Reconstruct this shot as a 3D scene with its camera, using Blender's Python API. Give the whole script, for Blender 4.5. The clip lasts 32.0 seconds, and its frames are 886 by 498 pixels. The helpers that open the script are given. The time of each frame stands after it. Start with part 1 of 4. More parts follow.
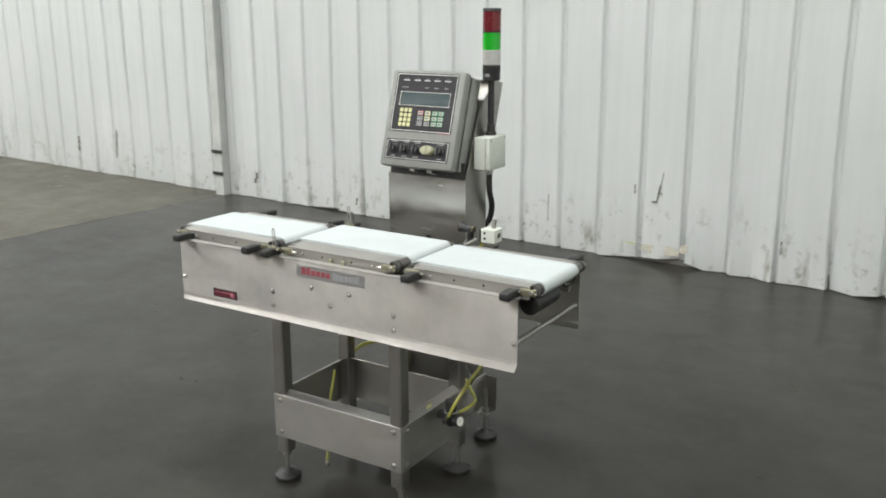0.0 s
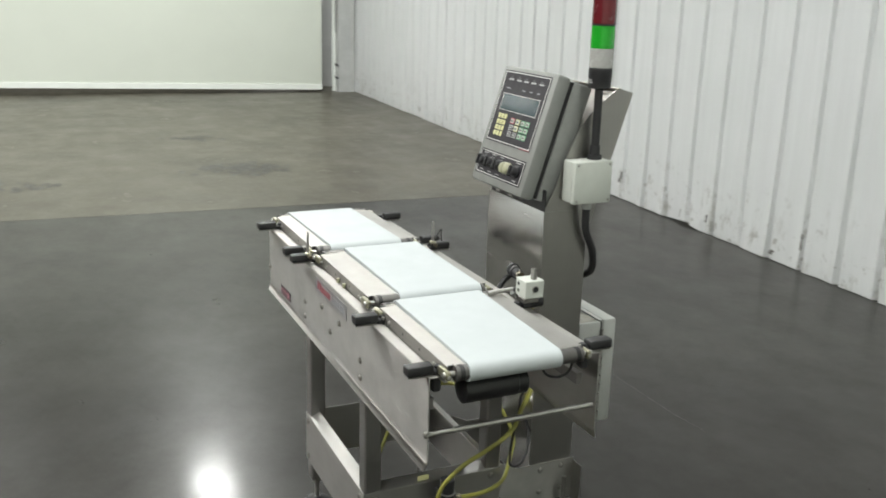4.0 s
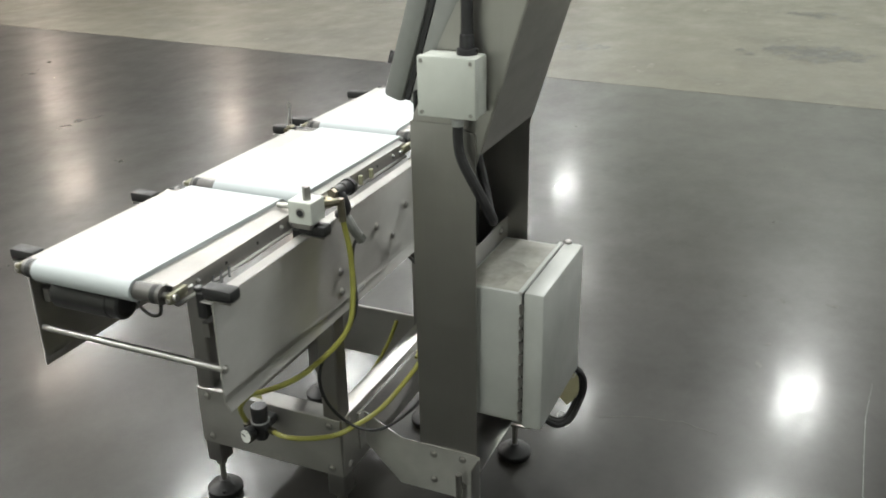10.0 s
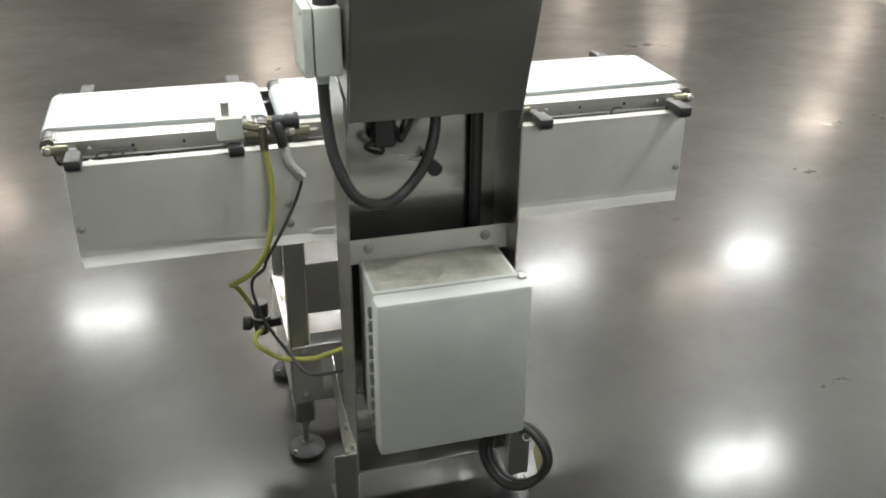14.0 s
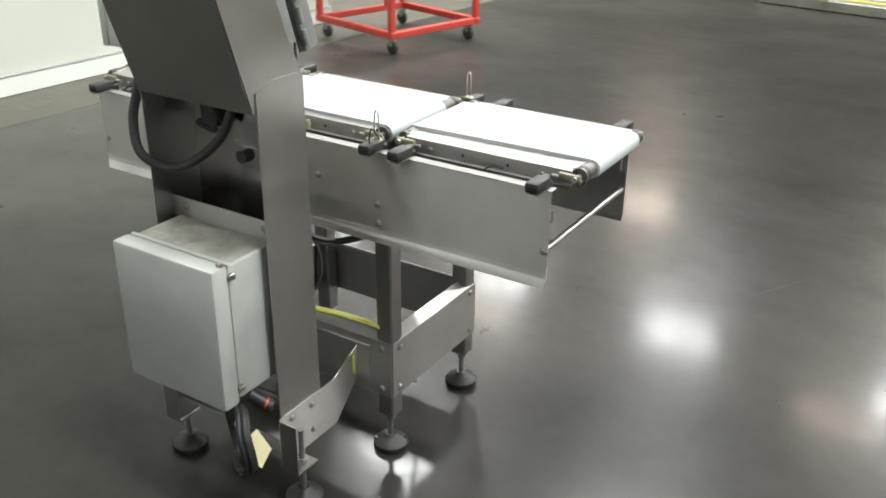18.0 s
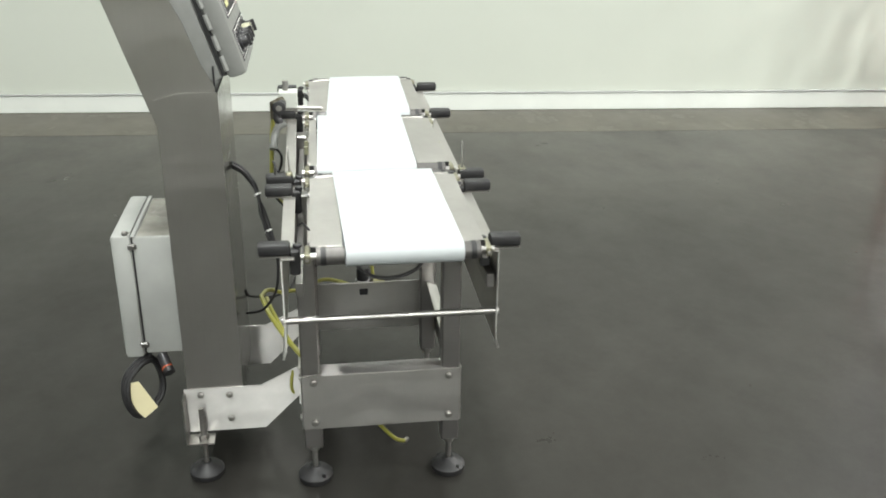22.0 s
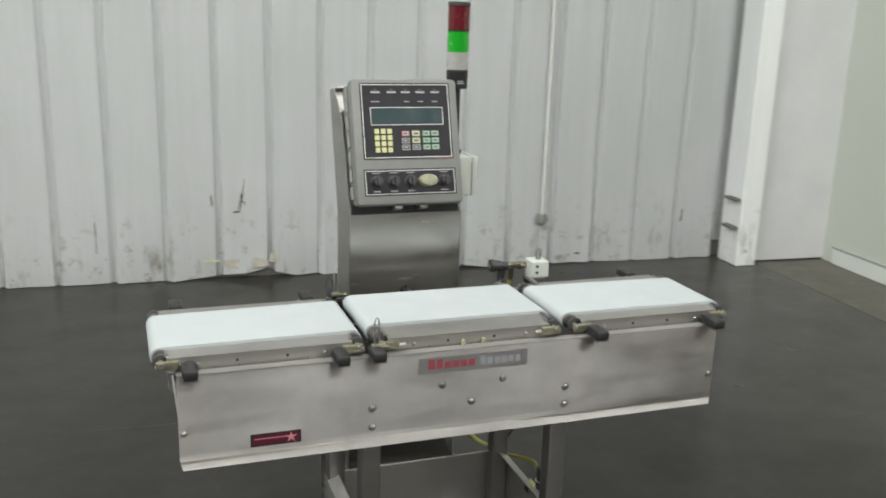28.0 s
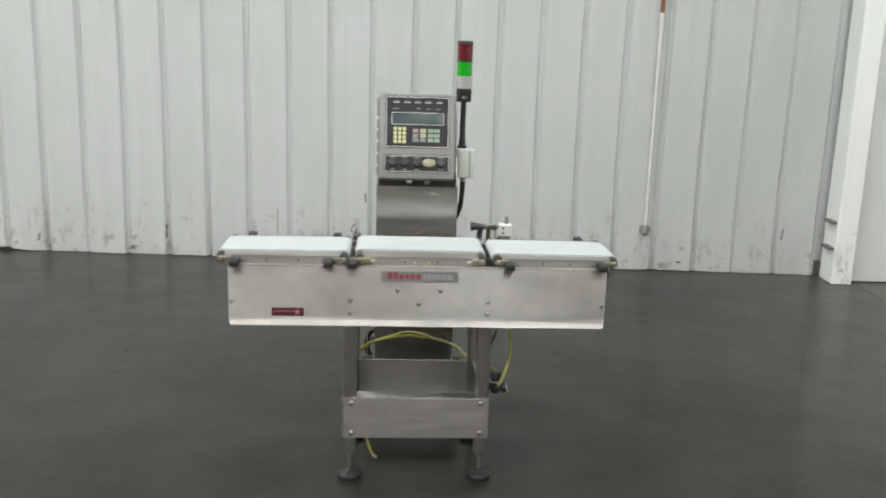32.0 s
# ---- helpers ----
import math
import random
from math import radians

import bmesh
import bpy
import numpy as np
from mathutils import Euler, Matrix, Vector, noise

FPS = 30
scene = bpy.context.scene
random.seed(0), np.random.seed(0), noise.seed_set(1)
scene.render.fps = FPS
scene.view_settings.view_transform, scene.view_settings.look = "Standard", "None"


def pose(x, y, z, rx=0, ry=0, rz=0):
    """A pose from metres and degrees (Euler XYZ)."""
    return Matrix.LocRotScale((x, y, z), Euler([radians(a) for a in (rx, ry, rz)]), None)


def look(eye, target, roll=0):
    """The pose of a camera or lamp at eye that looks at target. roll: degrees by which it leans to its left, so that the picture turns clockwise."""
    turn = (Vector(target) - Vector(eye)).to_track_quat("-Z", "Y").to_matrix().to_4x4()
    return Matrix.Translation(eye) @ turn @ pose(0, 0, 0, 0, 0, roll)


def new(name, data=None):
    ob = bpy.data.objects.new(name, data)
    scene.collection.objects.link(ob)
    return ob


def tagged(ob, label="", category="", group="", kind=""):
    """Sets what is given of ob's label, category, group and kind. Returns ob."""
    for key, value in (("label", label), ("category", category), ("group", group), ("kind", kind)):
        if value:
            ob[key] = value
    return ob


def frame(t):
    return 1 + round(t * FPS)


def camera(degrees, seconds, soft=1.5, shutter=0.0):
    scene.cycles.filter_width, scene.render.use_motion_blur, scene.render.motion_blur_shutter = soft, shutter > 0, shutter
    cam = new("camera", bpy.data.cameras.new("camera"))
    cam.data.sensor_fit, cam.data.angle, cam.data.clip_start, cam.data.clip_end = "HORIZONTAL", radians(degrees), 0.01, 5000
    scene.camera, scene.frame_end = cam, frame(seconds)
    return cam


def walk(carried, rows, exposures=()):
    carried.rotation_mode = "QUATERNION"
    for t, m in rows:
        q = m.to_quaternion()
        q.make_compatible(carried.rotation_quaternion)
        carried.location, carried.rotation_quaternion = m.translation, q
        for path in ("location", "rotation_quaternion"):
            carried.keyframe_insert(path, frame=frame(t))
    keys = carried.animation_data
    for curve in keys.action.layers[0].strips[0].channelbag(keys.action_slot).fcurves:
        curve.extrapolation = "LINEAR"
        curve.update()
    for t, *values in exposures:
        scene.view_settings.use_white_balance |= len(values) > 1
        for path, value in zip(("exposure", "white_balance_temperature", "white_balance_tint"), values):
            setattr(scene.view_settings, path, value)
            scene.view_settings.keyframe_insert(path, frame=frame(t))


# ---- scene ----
cam = camera(51.33, 32.0, 1.8, 0.5)
PATH = [
    (0, (1.970, -2.570, 1.737), (0.938, -0.932, 1.234), -0.18),
    (0.5, (2.106, -2.403, 1.735), (0.962, -0.844, 1.222), -0.37),
    (1, (2.170, -2.218, 1.743), (0.963, -0.700, 1.254), 0.18),
    (1.5, (2.252, -2.020, 1.746), (0.978, -0.550, 1.284), -0.04),
    (2, (2.367, -1.812, 1.739), (0.962, -0.465, 1.277), -0.01),
    (2.5, (2.397, -1.604, 1.731), (0.905, -0.369, 1.233), -0.21),
    (3, (2.416, -1.414, 1.729), (0.876, -0.239, 1.230), 0.26),
    (3.5, (2.487, -1.202, 1.735), (0.829, -0.215, 1.210), 1.37),
    (5.5, (2.523, -0.487, 1.727), (0.678, 0.021, 1.145), 0.57),
    (6, (2.498, -0.347, 1.707), (0.651, 0.063, 1.060), 0.93),
    (6.5, (2.458, -0.180, 1.694), (0.597, 0.125, 1.028), 1.17),
    (7, (2.429, -0.011, 1.686), (0.572, 0.230, 0.984), 1.15),
    (7.5, (2.414, 0.258, 1.686), (0.554, 0.335, 0.955), 0.69),
    (8, (2.356, 0.479, 1.662), (0.500, 0.389, 0.923), 0.74),
    (8.5, (2.255, 0.660, 1.654), (0.411, 0.384, 0.931), 0.75),
    (9, (2.211, 0.897, 1.661), (0.391, 0.514, 0.925), 0.12),
    (9.4, (2.155, 1.100, 1.661), (0.382, 0.566, 0.904), -0.47),
    (10, (1.953, 1.267, 1.651), (0.281, 0.513, 0.852), -1.12),
    (10.5, (1.815, 1.447, 1.649), (0.221, 0.578, 0.811), -0.58),
    (11, (1.664, 1.663, 1.648), (0.223, 0.555, 0.814), -1.28),
    (11.5, (1.467, 1.778, 1.647), (0.196, 0.500, 0.780), -1.56),
    (12, (1.279, 1.880, 1.651), (0.117, 0.516, 0.763), -1.61),
    (12.5, (1.094, 2.039, 1.642), (0.069, 0.568, 0.757), 0.14),
    (13, (0.894, 2.129, 1.629), (0.112, 0.529, 0.720), -0.24),
    (13.5, (0.702, 2.162, 1.632), (0.061, 0.492, 0.738), 0.19),
    (14, (0.472, 2.200, 1.626), (-0.016, 0.488, 0.714), 0.56),
    (14.5, (0.243, 2.265, 1.625), (-0.034, 0.505, 0.717), -0.20),
    (15, (0.004, 2.228, 1.634), (-0.121, 0.439, 0.748), 0.03),
    (15.5, (-0.222, 2.240, 1.639), (-0.232, 0.434, 0.778), 1.23),
    (17.5, (-1.265, 2.064, 1.630), (-0.483, 0.417, 0.806), 0.62),
    (18, (-1.494, 1.949, 1.625), (-0.538, 0.413, 0.772), 0.67),
    (18.5, (-1.676, 1.759, 1.632), (-0.554, 0.333, 0.792), 0.62),
    (19, (-1.880, 1.572, 1.632), (-0.606, 0.276, 0.798), 0.36),
    (19.5, (-2.073, 1.339, 1.638), (-0.649, 0.201, 0.815), 0.03),
    (20, (-2.152, 1.083, 1.637), (-0.605, 0.130, 0.801), -0.01),
    (20.5, (-2.273, 0.873, 1.652), (-0.625, 0.114, 0.810), -0.03),
    (21, (-2.424, 0.660, 1.655), (-0.695, 0.064, 0.843), -0.01),
    (21.5, (-2.449, 0.420, 1.652), (-0.658, -0.016, 0.877), 1.09),
    (22, (-2.456, 0.160, 1.652), (-0.635, -0.096, 0.866), 0.67),
    (22.5, (-2.502, -0.103, 1.654), (-0.650, -0.146, 0.899), -0.11),
    (23, (-2.496, -0.370, 1.654), (-0.641, -0.205, 0.923), -1.15),
    (23.5, (-2.428, -0.630, 1.659), (-0.596, -0.281, 0.936), -1.75),
    (24, (-2.353, -0.898, 1.670), (-0.556, -0.392, 0.952), -0.40),
    (24.5, (-2.234, -1.094, 1.681), (-0.498, -0.373, 0.997), 0.77),
    (25, (-2.085, -1.289, 1.688), (-0.457, -0.308, 1.064), 1.49),
    (25.5, (-1.924, -1.522, 1.686), (-0.414, -0.339, 1.121), 1.47),
    (27.5, (-1.087, -2.189, 1.731), (-0.171, -0.484, 1.227), 2.60),
    (28, (-0.806, -2.251, 1.722), (-0.154, -0.429, 1.216), 1.83),
    (28.5, (-0.560, -2.292, 1.745), (-0.089, -0.408, 1.264), 1.75),
    (29, (-0.351, -2.397, 1.745), (0.015, -0.484, 1.290), 1.80),
    (29.5, (-0.277, -2.560, 1.746), (-0.010, -0.627, 1.308), 1.88),
    (30, (-0.236, -2.764, 1.757), (-0.009, -0.820, 1.345), 1.23),
    (30.5, (-0.155, -2.987, 1.752), (0.008, -1.037, 1.335), 0.73),
    (31, (-0.142, -3.200, 1.758), (0.005, -1.253, 1.323), 0.92),
    (31.5, (-0.143, -3.405, 1.762), (0.047, -1.461, 1.333), 1.78),
    (32, (-0.114, -3.639, 1.745), (0.010, -1.693, 1.302), 1.79),
]
EXPOSURES = [(0.0, -0.15), (3.0, -0.24), (6.0, -0.26), (8.0, -0.16), (10.0, -0.07), (13.0, 0.24), (15.0, 0.3), (18.0, 0.19), (20.0, 0.12), (23.0, 0.08), (25.0, 0.12), (28.0, -0.48), (30.0, -0.59), (32.0, -0.35)]
walk(cam, [(t, look(eye, target, roll)) for t, eye, target, roll in PATH], EXPOSURES)

# ---- light ----
world = bpy.data.worlds.new("hall_air")
scene.world = world
world.use_nodes = True
world.node_tree.nodes["Background"].inputs["Color"].default_value = (0.9, 0.95, 1.0, 1)
world.node_tree.nodes["Background"].inputs["Strength"].default_value = 0.02
LAMP_WATTS = 262.0
LAMP_Z = 5.75

# the hall stands turned a little against the machine
HALL = Matrix.Rotation(radians(-3.76), 4, "Z")
NORTH, EAST, WEST_JOINT, EAST_JOINT = 3.512, 3.89, -4.776, 3.304


# ---- materials ----
def material(name):
    m = bpy.data.materials.new(name)
    m.use_nodes = True
    return m, m.node_tree, m.node_tree.nodes["Principled BSDF"]


def link(tree, a, b):
    tree.links.new(a, b)


def coords(tree, scale=(1, 1, 1), world_space=True):
    tc = tree.nodes.new("ShaderNodeNewGeometry" if world_space else "ShaderNodeTexCoord")
    mp = tree.nodes.new("ShaderNodeMapping")
    mp.inputs["Scale"].default_value = scale
    link(tree, tc.outputs["Position" if world_space else "Object"], mp.inputs["Vector"])
    return mp.outputs["Vector"]


def noise_fac(tree, vec, scale, detail=4.0, rough=0.55, lo=0.3, hi=0.7):
    n = tree.nodes.new("ShaderNodeTexNoise")
    n.inputs["Scale"].default_value = scale
    n.inputs["Detail"].default_value = detail
    n.inputs["Roughness"].default_value = rough
    link(tree, vec, n.inputs["Vector"])
    r = tree.nodes.new("ShaderNodeMapRange")
    r.inputs["From Min"].default_value, r.inputs["From Max"].default_value = lo, hi
    link(tree, n.outputs["Fac"], r.inputs["Value"])
    return r.outputs["Result"]


def mix(tree, fac, a, b, kind="MIX"):
    m = tree.nodes.new("ShaderNodeMix")
    m.data_type, m.blend_type = "RGBA", kind
    for sock, v in ((m.inputs[0], fac), (m.inputs[6], a), (m.inputs[7], b)):
        if isinstance(v, (int, float)):
            sock.default_value = v
        elif isinstance(v, tuple):
            sock.default_value = (*v, 1)
        else:
            link(tree, v, sock)
    return m.outputs[2]


def ramp(tree, fac, lo, hi):
    r = tree.nodes.new("ShaderNodeMapRange")
    r.inputs["To Min"].default_value, r.inputs["To Max"].default_value = lo, hi
    link(tree, fac, r.inputs["Value"])
    return r.outputs["Result"]


def bump(tree, bsdf, fac, strength=0.2, distance=0.002):
    b = tree.nodes.new("ShaderNodeBump")
    b.inputs["Strength"].default_value, b.inputs["Distance"].default_value = strength, distance
    link(tree, fac, b.inputs["Height"])
    link(tree, b.outputs["Normal"], bsdf.inputs["Normal"])


def steel(name, color, rough=0.34, grain=(3, 3, 120), dirt=0.35, aniso=0.0):
    """Brushed stainless sheet: fine grain one way, blotches and smears over it."""
    m, t, b = material(name)
    fine = noise_fac(t, coords(t, grain), 6.0, 1.5, 0.5, 0.2, 0.8)
    blot = noise_fac(t, coords(t), 5.0, 5.0, 0.6)
    smear = noise_fac(t, coords(t, (2, 2, 9)), 2.3, 6.0, 0.65, 0.35, 0.75)
    dark = tuple(c * (1 - dirt * 0.6) for c in color)
    c = mix(t, ramp(t, blot, 0.0, 0.6), color, dark)
    c = mix(t, ramp(t, fine, 0.0, 0.16), c, tuple(x * 0.82 for x in color))
    link(t, c, b.inputs["Base Color"])
    b.inputs["Metallic"].default_value = 1.0
    add = t.nodes.new("ShaderNodeMath")
    add.operation = "ADD"
    link(t, ramp(t, smear, rough - 0.05, rough + 0.1), add.inputs[0])
    link(t, ramp(t, fine, -0.012, 0.012), add.inputs[1])
    link(t, add.outputs[0], b.inputs["Roughness"])
    b.inputs["Anisotropic"].default_value = aniso
    bump(t, b, noise_fac(t, coords(t), 3.0, 1.0, 0.4, 0.1, 0.9), 0.1, 0.003)
    if aniso:
        tan = t.nodes.new("ShaderNodeTangent")
        tan.direction_type, tan.axis = "RADIAL", "Z"
        link(t, tan.outputs["Tangent"], b.inputs["Tangent"])
        b.inputs["Anisotropic Rotation"].default_value = 0.25
    return m


def plain(name, color, rough=0.5, metal=0.0, var=0.15, scale=12.0, coat=0.0, relief=0.05):
    m, t, b = material(name)
    f = noise_fac(t, coords(t), scale, 5.0)
    g = noise_fac(t, coords(t), scale * 7, 3.0)
    c = mix(t, f, color, tuple(x * (1 - var) for x in color))
    c = mix(t, ramp(t, g, 0, 0.3), c, tuple(x * (1 - var * 0.7) for x in color))
    link(t, c, b.inputs["Base Color"])
    link(t, ramp(t, f, rough - 0.06, rough + 0.08), b.inputs["Roughness"])
    b.inputs["Metallic"].default_value = metal
    b.inputs["Coat Weight"].default_value = coat
    if relief:
        bump(t, b, g, relief, 0.001)
    return m


def concrete(name, color, stain, rough, gloss_var, spots=0.3, spec=0.6, coat=0.35, dust_glow=None):
    """Sealed slab: trowel clouds, soft stains and scuffs, under a worn sealer."""
    m, t, b = material(name)
    v = coords(t)
    cloud = noise_fac(t, v, 0.55, 6.0, 0.62, 0.36, 0.64)
    mid = noise_fac(t, v, 2.1, 8.0, 0.66, 0.3, 0.7)
    fine = noise_fac(t, v, 26.0, 5.0, 0.7)
    swirl = noise_fac(t, coords(t, (1.0, 1.5, 1.0)), 3.2, 9.0, 0.7, 0.26, 0.78)
    streak = noise_fac(t, coords(t, (1.0, 7.0, 1.0)), 0.7, 5.0, 0.58, 0.46, 0.9)
    stains = noise_fac(t, v, 0.9, 6.0, 0.6, 0.5, 0.74)
    c = mix(t, ramp(t, cloud, 0, 0.8), color, stain)
    c = mix(t, ramp(t, mid, 0, 0.55), c, tuple(x * 0.6 for x in color))
    c = mix(t, ramp(t, fine, 0, 0.25), c, tuple(x * 0.75 for x in color))
    c = mix(t, ramp(t, swirl, 0, 0.45), c, tuple(min(1, x * 1.8) for x in color))
    c = mix(t, ramp(t, streak, 0, 0.2), c, tuple(min(1, x * 1.5) for x in color))
    c = mix(t, ramp(t, stains, 0, spots), c, tuple(x * 0.5 for x in color))
    if dust_glow:
        # dust and reflected wall light, both put into the colour towards north and east
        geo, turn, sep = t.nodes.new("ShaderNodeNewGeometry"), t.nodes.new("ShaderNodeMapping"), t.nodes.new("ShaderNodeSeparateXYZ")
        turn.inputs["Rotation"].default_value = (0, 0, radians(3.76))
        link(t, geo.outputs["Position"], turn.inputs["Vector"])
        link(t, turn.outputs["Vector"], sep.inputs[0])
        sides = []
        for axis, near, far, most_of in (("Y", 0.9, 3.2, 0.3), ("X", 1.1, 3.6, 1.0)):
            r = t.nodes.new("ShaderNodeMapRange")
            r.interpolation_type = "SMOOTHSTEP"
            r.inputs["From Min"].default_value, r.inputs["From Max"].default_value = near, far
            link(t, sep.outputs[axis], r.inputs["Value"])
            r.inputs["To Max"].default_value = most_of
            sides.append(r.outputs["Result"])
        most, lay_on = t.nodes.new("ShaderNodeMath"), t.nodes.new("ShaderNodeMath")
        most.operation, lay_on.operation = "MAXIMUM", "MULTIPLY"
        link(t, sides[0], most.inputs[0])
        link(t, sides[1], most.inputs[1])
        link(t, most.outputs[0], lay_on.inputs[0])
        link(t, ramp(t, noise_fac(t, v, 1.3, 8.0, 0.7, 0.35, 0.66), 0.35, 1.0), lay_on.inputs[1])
        c = mix(t, lay_on.outputs[0], c, dust_glow)
    link(t, c, b.inputs["Base Color"])
    total = ramp(t, mid, rough - gloss_var, rough + gloss_var)
    for f, amount in ((swirl, gloss_var * 1.6), (streak, gloss_var)):
        add = t.nodes.new("ShaderNodeMath")
        add.operation = "ADD"
        link(t, total, add.inputs[0])
        link(t, ramp(t, f, 0, amount), add.inputs[1])
        total = add.outputs[0]
    patch = noise_fac(t, coords(t, (1.0, 1.25, 1.0)), 2.4, 8.0, 0.7, 0.28, 0.72)
    link(t, ramp(t, patch, spec * 0.6, spec * 1.45), b.inputs["Specular IOR Level"])
    haze = t.nodes.new("ShaderNodeMath")
    haze.operation = "ADD"
    link(t, total, haze.inputs[0])
    haze.inputs[1].default_value = 0.18
    link(t, haze.outputs[0], b.inputs["Roughness"])
    worn = noise_fac(t, coords(t, (1.0, 1.2, 1.0)), 20.0, 8.0, 0.74, 0.38, 0.62)
    film = t.nodes.new("ShaderNodeMath")
    film.operation = "MULTIPLY"
    link(t, ramp(t, worn, coat * 0.28, coat * 1.72), film.inputs[0])
    link(t, ramp(t, mid, 0.75, 1.25), film.inputs[1])
    link(t, film.outputs[0], b.inputs["Coat Weight"])
    link(t, total, b.inputs["Coat Roughness"])
    bump(t, b, noise_fac(t, coords(t, (1.0, 1.8, 1.0)), 16.0, 8.0, 0.72, 0.0, 1.0), 0.05, 0.003)
    return m


def wall_paint(name, color):
    """White painted steel sheet, streaked from above, scuffed and dirty near the floor."""
    m, t, b = material(name)
    v = coords(t)
    run = noise_fac(t, coords(t, (9, 9, 0.55)), 1.6, 6.0, 0.65)
    blot = noise_fac(t, v, 1.1, 5.0, 0.6)
    scuff = noise_fac(t, coords(t, (5, 5, 1.6)), 1.9, 6.0, 0.7, 0.56, 0.72)
    geo = t.nodes.new("ShaderNodeNewGeometry")
    sep = t.nodes.new("ShaderNodeSeparateXYZ")
    link(t, geo.outputs["Position"], sep.inputs[0])
    low = t.nodes.new("ShaderNodeMapRange")
    low.inputs["From Min"].default_value, low.inputs["From Max"].default_value = 0.55, 0.03
    link(t, sep.outputs["Z"], low.inputs["Value"])
    mul = t.nodes.new("ShaderNodeMath")
    mul.operation = "MULTIPLY"
    link(t, low.outputs["Result"], mul.inputs[0])
    link(t, scuff, mul.inputs[1])
    c = mix(t, ramp(t, run, 0, 0.6), color, tuple(x * 0.86 for x in color))
    c = mix(t, ramp(t, blot, 0, 0.5), c, tuple(x * y for x, y in zip(color, (0.88, 0.9, 0.88))))
    c = mix(t, mul.outputs[0], c, (0.34, 0.325, 0.28))
    speck = noise_fac(t, v, 11.0, 5.0, 0.7, 0.58, 0.66)
    near_floor = t.nodes.new("ShaderNodeMath")
    near_floor.operation = "MULTIPLY"
    link(t, low.outputs["Result"], near_floor.inputs[0])
    link(t, ramp(t, speck, 0, 0.75), near_floor.inputs[1])
    c = mix(t, near_floor.outputs[0], c, (0.33, 0.315, 0.285))
    link(t, c, b.inputs["Base Color"])
    link(t, ramp(t, run, 0.42, 0.6), b.inputs["Roughness"])
    bump(t, b, blot, 0.1, 0.01)
    return m


STEEL = steel("brushed_stainless", (0.56, 0.55, 0.53), 0.4, (3, 3, 120), 0.8, 0.92)
# lighter copy of STEEL: the north wall's light on the rear sheet
STEEL_REAR_LIT = steel("rear_sheet_stainless", (0.61, 0.6, 0.575), 0.38, (3, 3, 120), 0.45, 0.92)
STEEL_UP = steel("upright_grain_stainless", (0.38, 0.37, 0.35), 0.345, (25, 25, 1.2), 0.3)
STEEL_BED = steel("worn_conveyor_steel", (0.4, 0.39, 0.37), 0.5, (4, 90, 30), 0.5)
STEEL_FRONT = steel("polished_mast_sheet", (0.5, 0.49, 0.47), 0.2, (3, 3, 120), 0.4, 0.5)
# darkened steel: carries the shade that legs and inner rails stand in
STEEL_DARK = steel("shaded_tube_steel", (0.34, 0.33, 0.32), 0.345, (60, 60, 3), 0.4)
STEEL_LOW = steel("frame_sheet_steel", (0.5, 0.49, 0.47), 0.4, (3, 3, 120), 0.5, 0.45)
ZINC = plain("zinc_bolt", (0.4, 0.39, 0.37), 0.4, 1.0, 0.25, 60)
CAPTION = plain("dull_print", (0.36, 0.36, 0.36), 0.5, 0, 0.05)
BRASS = plain("brass_fitting", (0.21, 0.19, 0.14), 0.35, 1.0, 0.3, 60)
CHROME = plain("bright_rod", (0.5, 0.49, 0.47), 0.37, 1.0, 0.15, 40)
BELT = plain("white_belt", (0.395, 0.425, 0.435), 0.46, 0, 0.03, 9, 0.0, 0.03)
BLACK = plain("black_plastic", (0.018, 0.018, 0.02), 0.42, 0, 0.3, 40)
RUBBER = plain("black_rubber", (0.015, 0.015, 0.016), 0.5, 0, 0.3, 60)
MOTOR = plain("black_motor_paint", (0.012, 0.012, 0.013), 0.35, 0, 0.3, 30)
BOX_GREY = plain("grey_moulded_plastic", (0.195, 0.2, 0.19), 0.45, 0, 0.1, 25)
BOX_DARK = plain("grey_box_body", (0.22, 0.225, 0.215), 0.5, 0, 0.15, 25)
CHROMATE = plain("yellow_zinc_plate", (0.3, 0.29, 0.21), 0.36, 0.75, 0.3, 50)
ROLLER = plain("dark_roller", (0.13, 0.125, 0.12), 0.38, 0.6, 0.2, 50)
JB_WHITE = plain("pale_grey_plastic", (0.48, 0.5, 0.46), 0.45, 0, 0.08, 30)
CAB = plain("grey_cabinet_enamel", (0.39, 0.4, 0.38), 0.42, 0, 0.22, 5)
PANEL = plain("dark_membrane", (0.02, 0.018, 0.023), 0.5, 0, 0.2, 30)
PANEL.node_tree.nodes["Principled BSDF"].inputs["Specular IOR Level"].default_value = 0.25
LINE = plain("pale_print", (0.75, 0.75, 0.73), 0.5, 0, 0.05)
LCD = plain("dull_display_glass", (0.035, 0.06, 0.065), 0.15, 0, 0.2, 20)
KEY_Y = plain("yellow_key", (0.56, 0.55, 0.29), 0.5, 0, 0.08)
KEY_G = plain("green_key", (0.1, 0.3, 0.16), 0.5, 0, 0.08)
KEY_R = plain("red_key", (0.4, 0.06, 0.1), 0.5, 0, 0.08)
KEY_FACE = plain("pale_key_face", (0.4, 0.42, 0.38), 0.5, 0, 0.08)
KEY_D = plain("dark_key", (0.06, 0.06, 0.065), 0.5, 0, 0.08)
CREAM = plain("cream_plastic", (0.3, 0.3, 0.2), 0.4, 0, 0.1)
LENS_R = plain("red_lens", (0.12, 0.008, 0.014), 0.22, 0, 0.12, 30, 0.3)
